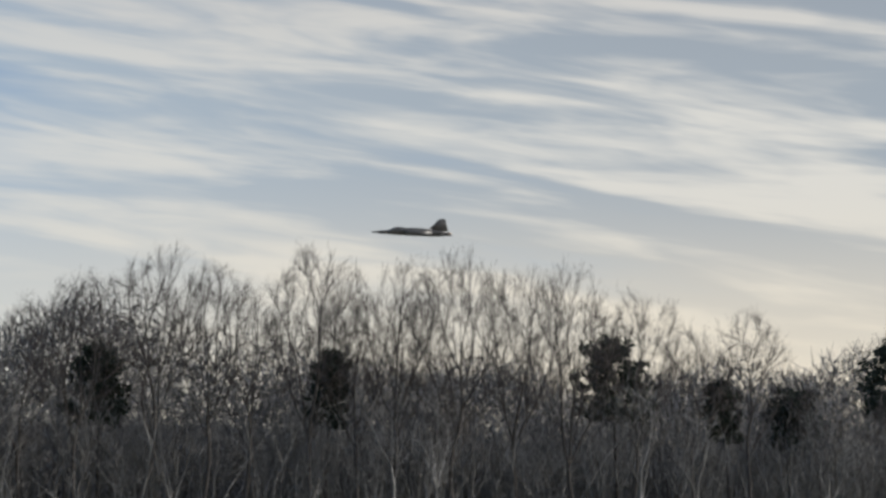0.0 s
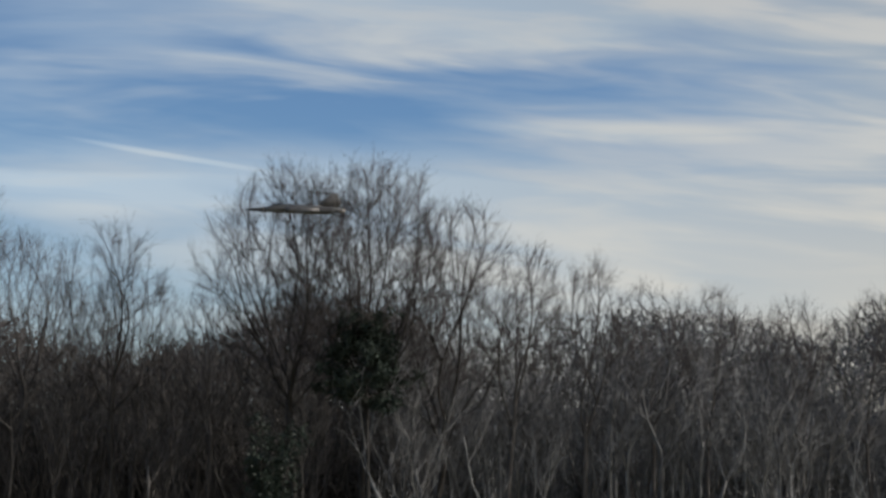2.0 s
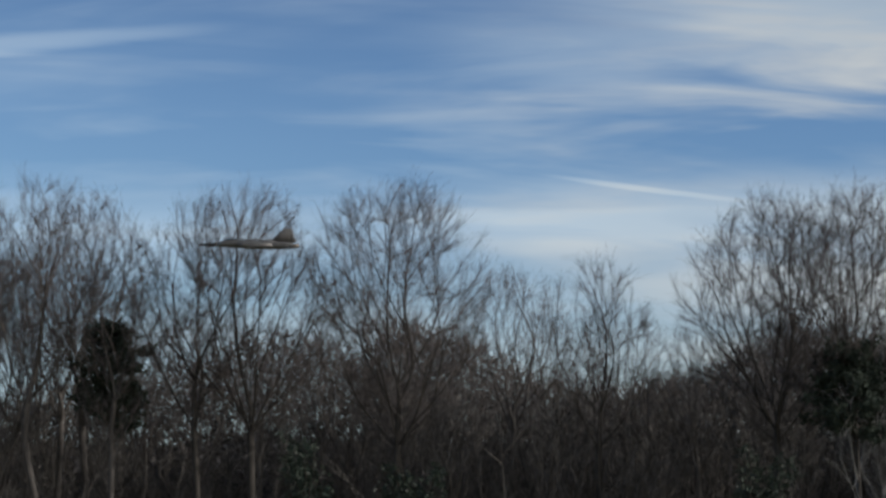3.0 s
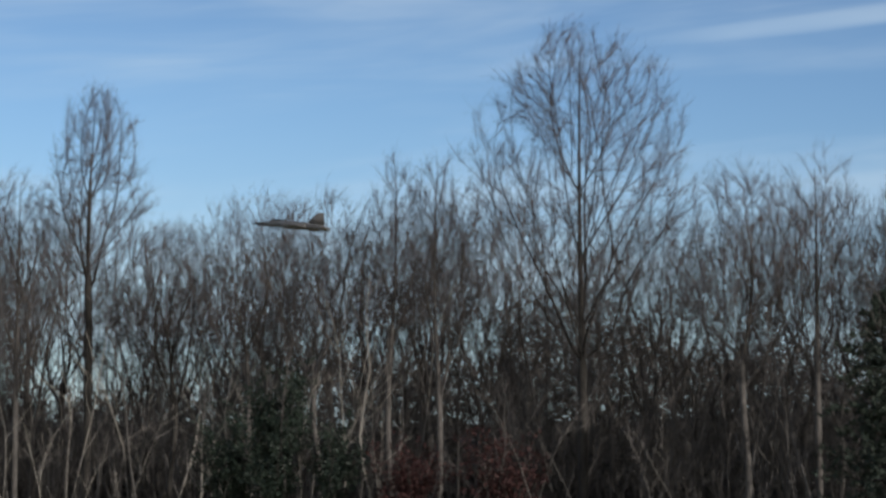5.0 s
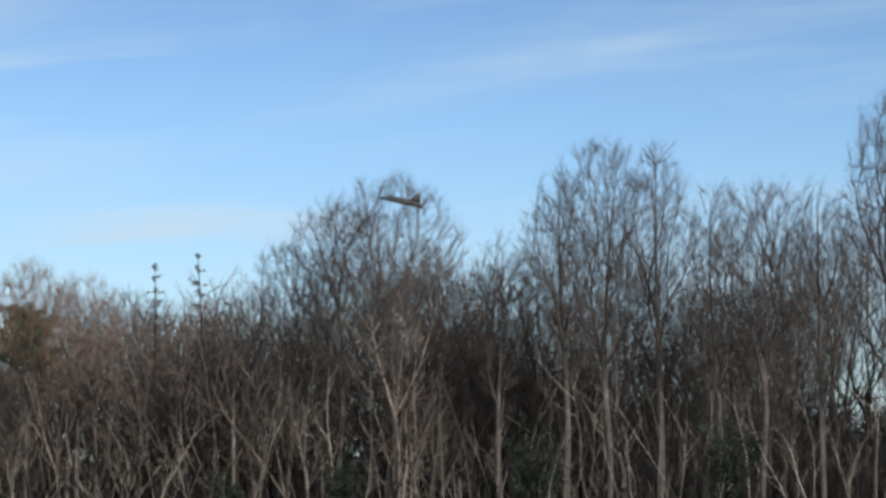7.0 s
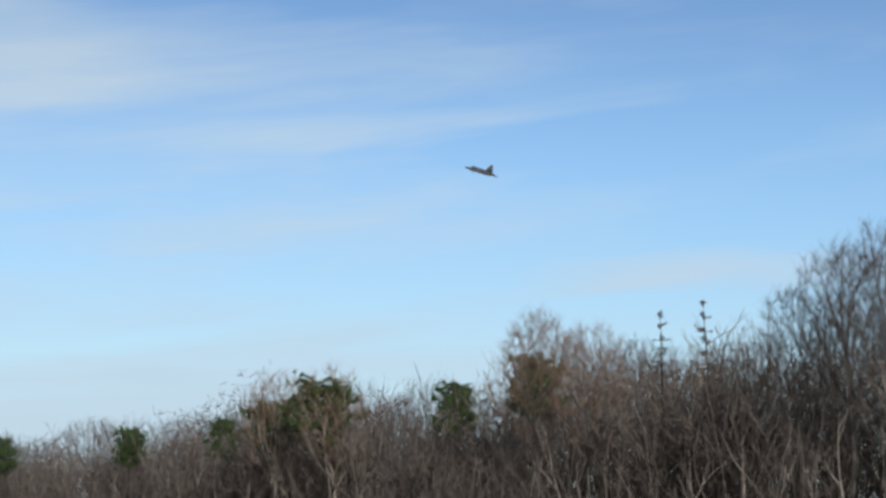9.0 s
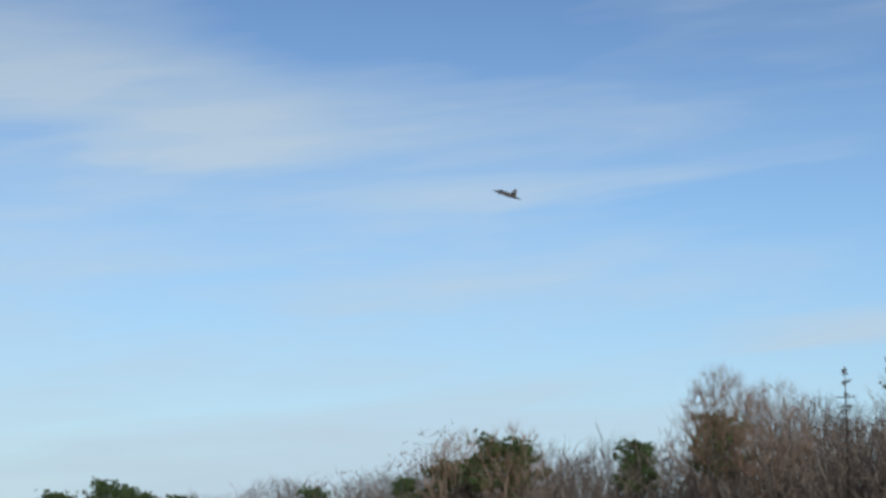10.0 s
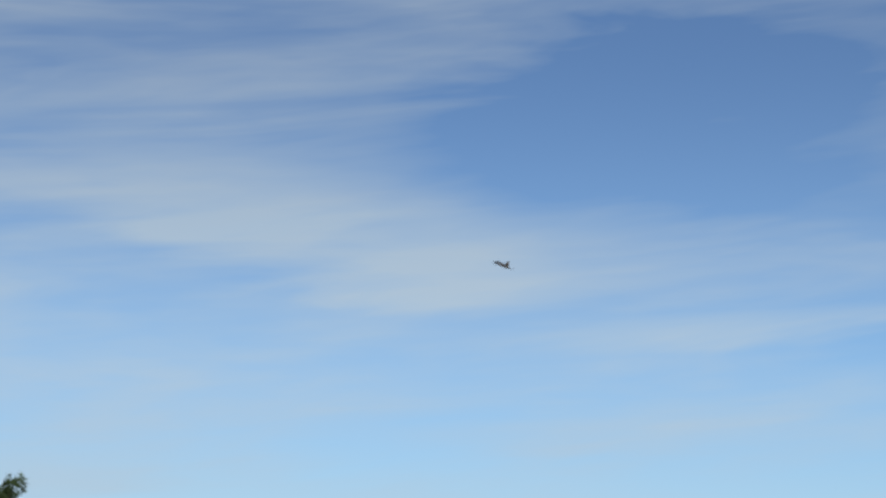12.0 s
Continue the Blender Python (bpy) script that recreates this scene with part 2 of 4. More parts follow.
def twiglets(parents, count, length, r, rng, low=0.1, spread=(0.35, 0.95)):
    """Pointed twigs, count of them along each polyline, and the second twigs that they carry."""
    n = len(parents) * count
    at, tan = sprout(np.repeat(parents, count, 0), rng.uniform(low, 1.0, n))
    head = swerve(tan, rng.uniform(*spread, n), rng) + np.array([0, 0, 0.12])
    size = length * rng.uniform(0.45, 1.25, n)
    first = cones(at, head, size, r)
    u = rng.uniform(0.3, 0.8, n)
    at2 = at + unit(head) * (size * u)[:, None]
    second = wisp_twigs(at2, swerve(unit(head), rng.uniform(0.4, 0.9, n), rng), size * 0.6, r * 0.85)
    return [first, second]


def crown_points(count, low, mid, high, spread, off, rng, point=2.0):
    """Places spread through a crown: narrow at its foot, widest at mid, domed or pointed above, uneven all round."""
    out = np.empty((0, 3))
    ph0 = rng.uniform(0, 6.28, 4)
    while len(out) < count:
        z = low + (high - low) * rng.uniform(0, 1, count * 3)
        phi = rng.uniform(0, 6.2832, count * 3)
        rho = np.sqrt(rng.uniform(0, 1, count * 3))
        below = 0.10 + 0.90 * np.clip((z - low) / (mid - low), 0, 1) ** 0.85
        above = np.sqrt(np.clip(1 - np.clip((z - mid) / (high - mid), 0, 1) ** point, 0, 1))
        wave = 1 + 0.13 * np.sin(2 * phi + ph0[0] + z * 0.5) + 0.10 * np.sin(3 * phi + ph0[1] - z * 0.8) + 0.07 * np.sin(5 * phi + ph0[2] + z * 1.7)
        edge = np.where(z < mid, below, above) * wave
        keep = rng.uniform(0, 1, count * 3) < edge ** 1.3 / 1.4
        flat = rho * edge * spread
        p = np.stack([np.cos(phi) * flat + off[0] * z / high, np.sin(phi) * flat + off[1] * z / high, z], -1)
        out = np.concatenate([out, p[keep]])
    return out[:count]


def grow(trunk, points, first, fan, bend):
    """Joins the points to the trunk one by one, each by the shortest and straightest way; gives places and parents."""
    k, n = len(trunk), len(points)
    at = np.concatenate([trunk, points])
    parent = np.full(k + n, -1)
    parent[1:k] = np.arange(k - 1)
    heading = np.zeros((k + n, 3))
    heading[:k] = unit(np.gradient(trunk, axis=0))
    path = np.zeros(k + n)
    path[1:k] = np.cumsum(np.linalg.norm(np.diff(trunk, axis=0), axis=-1))
    best, host = np.full(n, np.inf), np.zeros(n, int)
    waiting = np.ones(n, bool)

    def offer(i):
        gap = points - at[i]
        far = np.linalg.norm(gap, axis=-1) + 1e-6
        cost = far * (1 + bend * (1 - gap @ heading[i] / far) + 0.9 * np.maximum(0, 0.28 - gap[:, 2] / far)) + fan * path[i]
        better = cost < best
        best[better], host[better] = cost[better], i

    for i in range(first, k):
        offer(i)
    for _ in range(n):
        j = int(np.argmin(np.where(waiting, best, np.inf)))
        waiting[j] = False
        i = k + j
        parent[i] = host[j]
        gap = at[i] - at[host[j]]
        far = np.linalg.norm(gap)
        heading[i] = gap / max(far, 1e-6)
        path[i] = path[host[j]] + far
        offer(i)
    return at, parent, path


def skeleton(trunk, points, first, fan=0.6, bend=1.0, relax=3):
    """A branching frame: places, parents, tips carried by each place and the child that each branch runs on into."""
    at, parent, path = grow(trunk, points, first, fan, bend)
    n, k = len(at), len(trunk)
    order = np.argsort(-path)
    tips, kids = np.zeros(n), np.zeros(n, int)
    for i in order:
        if kids[i] == 0:
            tips[i] = 1
        if parent[i] >= 0:
            tips[parent[i]] += tips[i]
            kids[parent[i]] += 1
    main = np.full(n, -1)
    for i in range(1, n):
        p = parent[i]
        if main[p] < 0 or (main[p] >= k or main[p] != p + 1) and tips[i] > tips[main[p]]:
            main[p] = i
    for i in range(1, k):
        main[i - 1] = i
    inner = np.array([i for i in range(k, n) if main[i] >= 0], int)
    for _ in range(relax):
        at[inner] += 0.4 * ((at[parent[inner]] + at[main[inner]]) / 2 - at[inner])
    return at, parent, tips, main


def branches(at, parent, tips, main, tip_r, foot_r, k):
    """Chains of places with their radii, thickening towards the foot, and the limb that each belongs to."""
    grow_by = math.log(max(foot_r / tip_r, 2.0)) / math.log(max(tips[0], 3))
    rad = tip_r * tips ** grow_by
    rad[:k] = np.maximum(rad[:k], np.linspace(foot_r, max(tip_r, rad[k - 1]), k))
    root = [0]
    while main[root[-1]] >= 0:
        root.append(main[root[-1]])
    limb = np.full(len(at), -2)
    limb[root] = -1
    chains = [(root, -1)]
    for i in sorted(range(1, len(at)), key=lambda q: -tips[q]):
        if limb[i] != -2:
            continue
        p = parent[i]
        own = limb[p] if limb[p] >= 0 else (i if tips[i] > 5 else -1)
        chain = [p, i]
        while main[chain[-1]] >= 0:
            chain.append(main[chain[-1]])
        limb[chain[1:]] = own if own >= 0 else -3
        chains.append((chain, own))
    return chains, rad


def tube_chains(chains, at, rad, sides=4, curved=True):
    """Tubes along chains, rounded between their places."""
    groups = {}
    for chain in chains:
        groups.setdefault(len(chain), []).append(chain)
    out = []
    for size, many in sorted(groups.items()):
        idx = np.array(many)
        p, r = at[idx], rad[idx].copy()
        r[:, 0] = np.minimum(r[:, 0], r[:, 1] * 1.15)
        if curved and size > 2:
            q = np.concatenate([2 * p[:, :1] - p[:, 1:2], p, 2 * p[:, -1:] - p[:, -2:-1]], 1)
            half = (-q[:, :-3] + 9 * q[:, 1:-2] + 9 * q[:, 2:-1] - q[:, 3:]) / 16
            fine = np.empty((len(p), 2 * size - 1, 3))
            fine[:, 0::2], fine[:, 1::2] = p, half
            fr = np.empty((len(p), 2 * size - 1))
            fr[:, 0::2], fr[:, 1::2] = r, (r[:, :-1] + r[:, 1:]) / 2
            p, r = fine, fr
        out.append(tubes(p, r, sides))
    return out


def sprays(at, parent, which, count, length, r, rng, spread=(0.25, 0.80)):
    """Fine twigs along the last stretches of the branches, each with two more on it."""
    idx = np.repeat(which, count)
    n = len(idx)
    tan = unit(at[idx] - at[parent[idx]])
    u = rng.uniform(0.15, 1.0, n)
    start = at[parent[idx]] + (at[idx] - at[parent[idx]]) * u[:, None]
    head = unit(swerve(tan, rng.uniform(*spread, n), rng) + np.array([0, 0, 0.10]))
    size = length * rng.uniform(0.5, 1.3, n)
    out = [cones(start, head, size, r)]
    for lo, hi, part_of in ((0.25, 0.5, 0.62), (0.5, 0.8, 0.5)):
        some = rng.uniform(0, 1, n) < 0.85
        at2 = (start + head * (size * rng.uniform(lo, hi, n))[:, None])[some]
        out.append(wisp_twigs(at2, swerve(head[some], rng.uniform(0.35, 0.75, len(at2)), rng), size[some] * part_of, r * 0.9))
    return out


def bare_tree(yaw, top, spread, depth=100.0, forked=False, fork=0.42, low=0.35, seed=1, lean=0.0, thick=1.0, fine=6,
              bark=None, twig=None, dome=0.32, slim=0.20, point=2.4, fan=0.50, label="leafless grey hardwood tree at the edge of the wood"):
    """A leafless tree: trunk, limbs with their boughs, and a crown of twigs."""
    rng = np.random.default_rng(seed)
    bark, twig = bark or BARK, twig or TWIGS
    high = rise(top, depth)
    spread = max(spread * 1.08, slim * top if forked else 0.13 * top) * depth / 100.0
    thing = new("bare_tree")
    thing.location = spot(yaw, depth)
    foot = (0.0075 * high + 0.03) * thick
    off = np.array(ALONG) * lean * high * 0.8
    base = high * (fork * 0.88 if forked else low)
    stem = high * (fork if forked else 0.93)
    k = 7 if forked else 15
    line = np.linspace(0, 1, k)
    bow = rng.normal(0, 0.006 * high, (2, 2))
    trunk = np.stack([off[a] * line * stem / high + bow[a, 0] * np.sin(line * 3.1) + bow[a, 1] * np.sin(line * 6.2) for a in (0, 1)] + [line * stem], -1)
    middle = max(high * (1 - dome), base + 0.3 * (high - base))
    volume = 1.6 * spread ** 2 * (high - base)
    count = int(np.clip(volume * 2.0, 130, 900))
    points = crown_points(count, base, middle, high * 1.0 - 0.25, spread * 0.95, off, rng, point)
    first = int(np.searchsorted(trunk[:, 2], base * 0.9))
    at, parent, tips, main = skeleton(trunk, points, min(first, k - 1), fan)
    chains, rad = branches(at, parent, tips, main, 0.0095, foot * 0.95, k)
    rad[:k] = np.maximum(rad[:k], np.linspace(foot, foot * (0.74 if forked else 0.10), k))
    rest = [c for c, own in chains[1:] if own < 0]
    piece("trunk", mesh_of("trunk", tube_chains([chains[0][0]], at, rad, 7), bark, True), thing)
    for limb in sorted({own for c, own in chains if own >= 0}):
        mine = [c for c, own in chains if own == limb]
        stout = [c for c in mine if tips[c[1]] > 2]
        slight = [c for c in mine if tips[c[1]] <= 2]
        grown = tube_chains(stout, at, rad, 4) + (tube_chains(slight, at, rad, 3, False) if slight else [])
        piece("limb", mesh_of("limb", grown, bark, True), thing)
    outer = np.array([i for i in range(k, len(at)) if tips[i] <= 4])
    ends = np.array([i for i in range(k, len(at)) if tips[i] == 1])
    size = 0.75 + 0.05 * spread
    crown = sprays(at, parent, outer, fine, size, 0.0072, rng) + sprays(at, parent, ends, 2, size * 1.05, 0.0075, rng, (0.05, 0.5))
    if rest:
        crown += tube_chains(rest, at, rad, 3, False)
    piece("crown", mesh_of("crown", crown, twig), thing, "crown of fine leafless twigs", "stuff")
    return tagged(thing, label, "tree", "trees of the wood")


def blades(centres, size, count, rng, flat=0.0, wide=0.16):
    """Tufts of pointed blades, count of them round each centre."""
    n = len(centres) * count
    c = np.repeat(centres, count, 0)
    d = rng.normal(size=(n, 3))
    d[:, 2] = d[:, 2] * (1 - flat) + 0.25
    d = unit(d)
    side = unit(np.cross(d, rng.normal(size=(n, 3))))
    length = size * rng.uniform(0.6, 1.2, n)
    a = c + side * (length * wide)[:, None]
    b = c - side * (length * wide)[:, None]
    tip = c + d * length[:, None]
    v = np.stack([a, b, tip], 1).reshape(-1, 3)
    return v, np.arange(n * 3).reshape(-1, 3)


def pine(yaw, top, spread, depth=100.0, seed=1, crown_from=0.62, mat=None, label="green pine standing among leafless trees"):
    """A pine with a rounded, lumpy crown of needle tufts on boughs."""
    rng = np.random.default_rng(seed)
    high = rise(top, depth)
    thing = new("pine_tree")
    thing.location = spot(yaw, depth)
    lead = shoots(np.zeros((1, 3)), np.array([[0, 0, 1.0]]), np.array([high * 0.95]), 9, 0.025, 0.05, rng)
    piece("trunk", mesh_of("trunk", [tubes(lead, taper(np.array([0.012 * high]), np.array([0.03]), 9), 7)], BARK_DARK, True), thing)
    n = 24
    u = np.linspace(crown_from, 0.97, n)
    at, _ = sprout(np.repeat(lead, n, 0), u)
    v = (u - crown_from) / (1 - crown_from)
    size = spread * np.sqrt(np.clip(1 - (1.25 * v - 0.25) ** 2, 0.10, 1)) * rng.uniform(0.6, 1.12, n)
    ph = np.arange(n) * 2.4 + rng.uniform(-0.4, 0.4, n)
    head = np.stack([np.cos(ph), np.sin(ph), 0.15 + 0.5 * v], -1)
    limb = shoots(at, head, size, 5, 0.10, 0.07, rng)
    limb_r = taper(np.full(n, 0.05), np.full(n, 0.015), 5)
    for q in range(n):
        piece("limb", mesh_of("limb", [tubes(limb[q:q + 1], limb_r[q:q + 1], 4)], BARK_DARK, True), thing)
    pads = 5
    knots, _ = sprout(np.repeat(limb, pads, 0), np.tile(np.linspace(0.42, 1.0, pads), n))
    knots = knots + rng.normal(0, 0.09 * spread, knots.shape) * np.array([1, 1, 0.5])
    c = np.repeat(knots, 9, 0) + rng.normal(0, 0.105 * spread, (n * pads * 9, 3)) * np.array([1, 1, 0.6])
    piece("needles", mesh_of("needles", [blades(c, 0.16 + 0.07 * spread, 9, rng)], mat or NEEDLES), thing, "dense dark green needles", "stuff")
    return tagged(thing, label, "pine", "pines of the wood")


def spruce(yaw, top, spread, depth=98.0, seed=1, base=0.08, tiers=30, per=7, tufts=9, mat=None, label="dark ragged conifer at the edge of the wood"):
    """A narrow conifer of drooping tiers."""
    rng = np.random.default_rng(seed)
    high, spread = rise(top, depth), spread * depth / 100.0
    thing = new("conifer_tree")
    thing.location = spot(yaw, depth)
    lead = shoots(np.zeros((1, 3)), np.array([[0, 0, 1.0]]), np.array([high]), 9, 0.012, 0.05, rng)
    piece("trunk", mesh_of("trunk", [tubes(lead, taper(np.array([0.011 * high]), np.array([0.02]), 9), 6)], BARK_DARK, True), thing)
    n = tiers * per
    u = np.repeat(np.linspace(base, 0.985, tiers), per) + rng.uniform(-0.01, 0.01, n)
    at, _ = sprout(np.repeat(lead, n, 0), u)
    size = spread * ((1 - u) ** 0.6 + 0.08) * rng.uniform(0.35, 1.35, n)
    ph = rng.uniform(0, 2 * np.pi, n)
    head = np.stack([np.cos(ph), np.sin(ph), rng.uniform(-0.25, 0.25, n)], -1)
    limb = shoots(at, head, size, 4, 0.08, 0.02, rng)
    for q in range(tiers):
        mine = slice(q * per, (q + 1) * per)
        piece("limb", mesh_of("limb", [tubes(limb[mine], taper(np.full(per, 0.035), np.full(per, 0.015), 4), 3)], BARK_DARK), thing)
    own = np.repeat(np.arange(n), tufts)
    c, _ = sprout(limb[own], rng.uniform(0.2, 1.0, n * tufts))
    c = c + rng.normal(0, 0.06, c.shape)
    piece("needles", mesh_of("needles", [blades(c, 0.26, 7, rng, wide=0.2)], mat or NEEDLES_DARK), thing, "dark needles", "stuff")
    return tagged(thing, label, "conifer", "conifers of the wood")


def leafy_shrub(yaw, top, spread, depth=96.0, seed=1, mat=None, count=2600, name="evergreen_shrub", label="dark evergreen shrub under the trees"):
    """A shrub of several stems with small leaves in loose clumps."""
    rng = np.random.default_rng(seed)
    high, spread = rise(top, depth), spread * depth / 100.0
    thing = new(name)
    thing.location = spot(yaw, depth)
    n = 16
    ph = rng.uniform(0, 6.28, n)
    out = rng.uniform(0.1, 1.0, n) * spread / high
    stem = shoots(rng.normal(0, 0.15, (n, 3)) * [1, 1, 0], np.stack([np.cos(ph) * out, np.sin(ph) * out, np.ones(n)], -1), high * rng.uniform(0.6, 1.0, n), 6, 0.08, 0.03, rng)
    for q in range(n):
        piece("stem", mesh_of("stem", [tubes(stem[q:q + 1], taper(np.full(1, 0.05), np.full(1, 0.012), 6), 4)], BARK_DARK, True), thing)
    m = count // 10
    knots, _ = sprout(stem[rng.integers(0, n, m)], rng.uniform(0.25, 1.0, m))
    knots = knots + rng.normal(0, 0.28 * spread / 2, knots.shape)
    c = np.repeat(knots, 10, 0) + rng.normal(0, 0.16, (m * 10, 3))
    c[:, 2] = np.maximum(c[:, 2], 0.1)
    piece("leaves", mesh_of("leaves", [blades(c, 0.15, 2, rng, wide=0.4)], mat or LEAVES_DARK), thing, kind="stuff")
    return tagged(thing, label, "shrub", "shrubs of the wood")


def scrub_kinds():
    """Six small bushy trees of height 1, as (vertices, faces) of stems and of twigs."""
    kinds = []
    for q in range(6):
        rng = np.random.default_rng(900 + q)
        high, base = 8.0, (0.6, 1.5, 2.4, 1.0, 3.0, 2.0)[q]
        line = np.linspace(0, 1, 5)
        trunk = np.stack([0.35 * rng.normal() * np.sin(line * 2.5), 0.35 * rng.normal() * np.sin(line * 2.5), line * base * 1.3], -1)
        points = crown_points(46, base, high * 0.68, high * 0.95, (1.9, 2.2, 2.0, 2.4, 1.8, 1.6)[q], (0, 0), rng)
        at, parent, tips, main = skeleton(trunk, points, 2, 0.5, 1.2, 2)
        chains, rad = branches(at, parent, tips, main, 0.013, 0.085, 5)
        wood = tube_chains([c for c, own in chains], at, rad, 3, False)
        outer = np.array([i for i in range(5, len(at)) if tips[i] <= 5])
        kinds.append([(v / high, f) for v, f in wood + sprays(at, parent, outer, 2, 1.0, 0.014, rng, (0.3, 1.0))])
    return kinds


SCRUB = scrub_kinds()


def thicket(yaw_a, yaw_b, near, far, low, high, count, seed, mat, scrub=200, stem=0.03, reach=1.0, fill=0, fill_top=0.7, deep_mat=None, sway=0.22, slender=1.0, label="dense leafless undergrowth of thin grey-brown stems"):
    """Scrub, saplings and brush between two yaws, too many to count, with matted brush deep in the wood behind them."""
    rng = np.random.default_rng(seed)
    s = np.tan(np.radians(np.array([yaw_a, yaw_b]) - LINE_YAW))

    def scatter(n):
        depth = rng.uniform(near, far, n)
        along = rng.uniform(s[0], s[1], n) * depth
        lumps = np.array([noise.noise(Vector((a * 0.11, d * 0.05, seed))) for a, d in zip(along, depth)])
        size = (low + (high - low) * np.clip(rng.uniform(0, 1, n) ** 1.2 * 0.8 + 0.15 + 0.45 * lumps, 0, 1.0)) * depth / 100
        return along[:, None] * np.array(ALONG) + depth[:, None] * np.array(ACROSS), size

    base, size = scatter(count)
    lean = rng.normal(0, sway, (count, 3))
    lean[:, 2] = 1
    main = shoots(base, lean, size * 0.9, 6, 0.13, 0.05, rng)
    r = stem * (0.30 + size / 9.0) * rng.uniform(0.4, 1.5, count)
    chunks = [tubes(main, taper(r, r * 0.2 + 0.005, 6), 3)]
    forks = 3
    at, tan = sprout(np.repeat(main, forks, 0), rng.uniform(0.35, 0.9, count * forks))
    side = shoots(at, swerve(tan, rng.uniform(0.4, 0.9, count * forks), rng), np.repeat(size, forks) * rng.uniform(0.15, 0.38, count * forks), 3, 0.12, 0.08, rng)
    chunks.append(tubes(side, taper(np.repeat(r * 0.55, forks), np.full(count * forks, 0.008), 3), 3))
    chunks += twiglets(main, 3, reach, 0.012, rng, 0.35, (0.4, 1.0))
    chunks += twiglets(side, 2, reach * 0.8, 0.012, rng, 0.2, (0.3, 0.9))
    if scrub:
        foot, tall = scatter(scrub)
        turn, wide = rng.uniform(0, 6.28, scrub), rng.uniform(0.75, 1.25, scrub) * slender
        kind = rng.integers(0, 6, scrub)
        for q in range(6):
            mine = np.flatnonzero(kind == q)
            if not len(mine):
                continue
            c, d = np.cos(turn[mine])[:, None], np.sin(turn[mine])[:, None]
            for v, f in SCRUB[q]:
                w = (tall[mine] * wide[mine])[:, None]
                p = np.stack([(v[None, :, 0] * c - v[None, :, 1] * d) * w, (v[None, :, 0] * d + v[None, :, 1] * c) * w, v[None, :, 2] * tall[mine][:, None]], -1) + foot[mine][:, None]
                chunks.append((p.reshape(-1, 3), (f[None] + len(v) * np.arange(len(mine))[:, None, None]).reshape(-1, f.shape[1])))
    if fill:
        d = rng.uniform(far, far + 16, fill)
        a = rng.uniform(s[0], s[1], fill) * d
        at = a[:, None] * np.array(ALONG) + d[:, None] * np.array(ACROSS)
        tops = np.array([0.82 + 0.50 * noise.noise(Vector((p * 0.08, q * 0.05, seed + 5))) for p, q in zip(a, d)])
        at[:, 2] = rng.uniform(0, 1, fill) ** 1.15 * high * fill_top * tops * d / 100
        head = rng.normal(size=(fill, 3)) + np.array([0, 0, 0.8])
        # deep_mat: a darker colour that paints in the shade behind the stems
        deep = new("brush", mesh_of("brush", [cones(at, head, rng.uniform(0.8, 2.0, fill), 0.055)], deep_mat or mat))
        tagged(deep, "matted brush filling the depth of the wood", "brush", kind="stuff")
    ob = new("undergrowth", mesh_of("undergrowth", chunks, mat))
    return tagged(ob, label, "undergrowth", kind="stuff")


def sapling(yaw, high, depth, lean, bend, seed, thick=0.05, mat=None, label="thin pale leaning sapling before the wood"):
    """A thin young tree: a bent stem with a few bare twigs."""
    rng = np.random.default_rng(seed)
    thing = new("sapling")
    thing.location = spot(yaw, depth)
    head = np.array([[*(np.array(ALONG) * lean)[:2], 1.0]])
    stem = shoots(np.zeros((1, 3)), head, np.array([high]), 9, 0.10, bend, rng)
    piece("stem", mesh_of("stem", [tubes(stem, taper(np.array([thick]), np.array([0.012]), 9), 5)], mat or BARK_PALE, True), thing)
    at, tan = sprout(np.repeat(stem, 9, 0), rng.uniform(0.3, 0.95, 9))
    side = shoots(at, swerve(tan, rng.uniform(0.4, 0.8, 9), rng), high * rng.uniform(0.1, 0.25, 9), 4, 0.1, 0.06, rng)
    for q in range(9):
        piece("branch", mesh_of("branch", [tubes(side[q:q + 1], taper(np.full(1, thick * 0.35), np.full(1, 0.008), 4), 3)], mat or BARK_PALE, True), thing)
    piece("twig_spray", mesh_of("twig_spray", twiglets(side, 6, 0.6, 0.010, rng) + twiglets(stem, 14, 0.6, 0.010, rng, 0.5), TWIGS), thing, kind="stuff")
    return tagged(thing, label, "sapling", "saplings before the wood")


# ---- ground ----
def make_ground():
    bm = bmesh.new()
    rings = [0.0, 20, 60, 100, 160, 260, 420, 800, 1600, 3200, 4600]
    loops = []
    for r in rings[1:]:
        loops.append([bm.verts.new((r * math.cos(a), r * math.sin(a), 0.0)) for a in (i * math.tau / 72 for i in range(72))])
    mid = bm.verts.new((0, 0, 0))
    for i in range(72):
        bm.faces.new((mid, loops[0][i], loops[0][(i + 1) % 72]))
        for a, b in zip(loops, loops[1:]):
            bm.faces.new((a[i], b[i], b[(i + 1) % 72], a[(i + 1) % 72]))
    me = bpy.data.meshes.new("ground")
    bm.to_mesh(me)
    bm.free()
    me.materials.append(GRASS)
    tagged(new("ground", me), "flat field of dry winter grass before the wood", "ground", kind="structure")


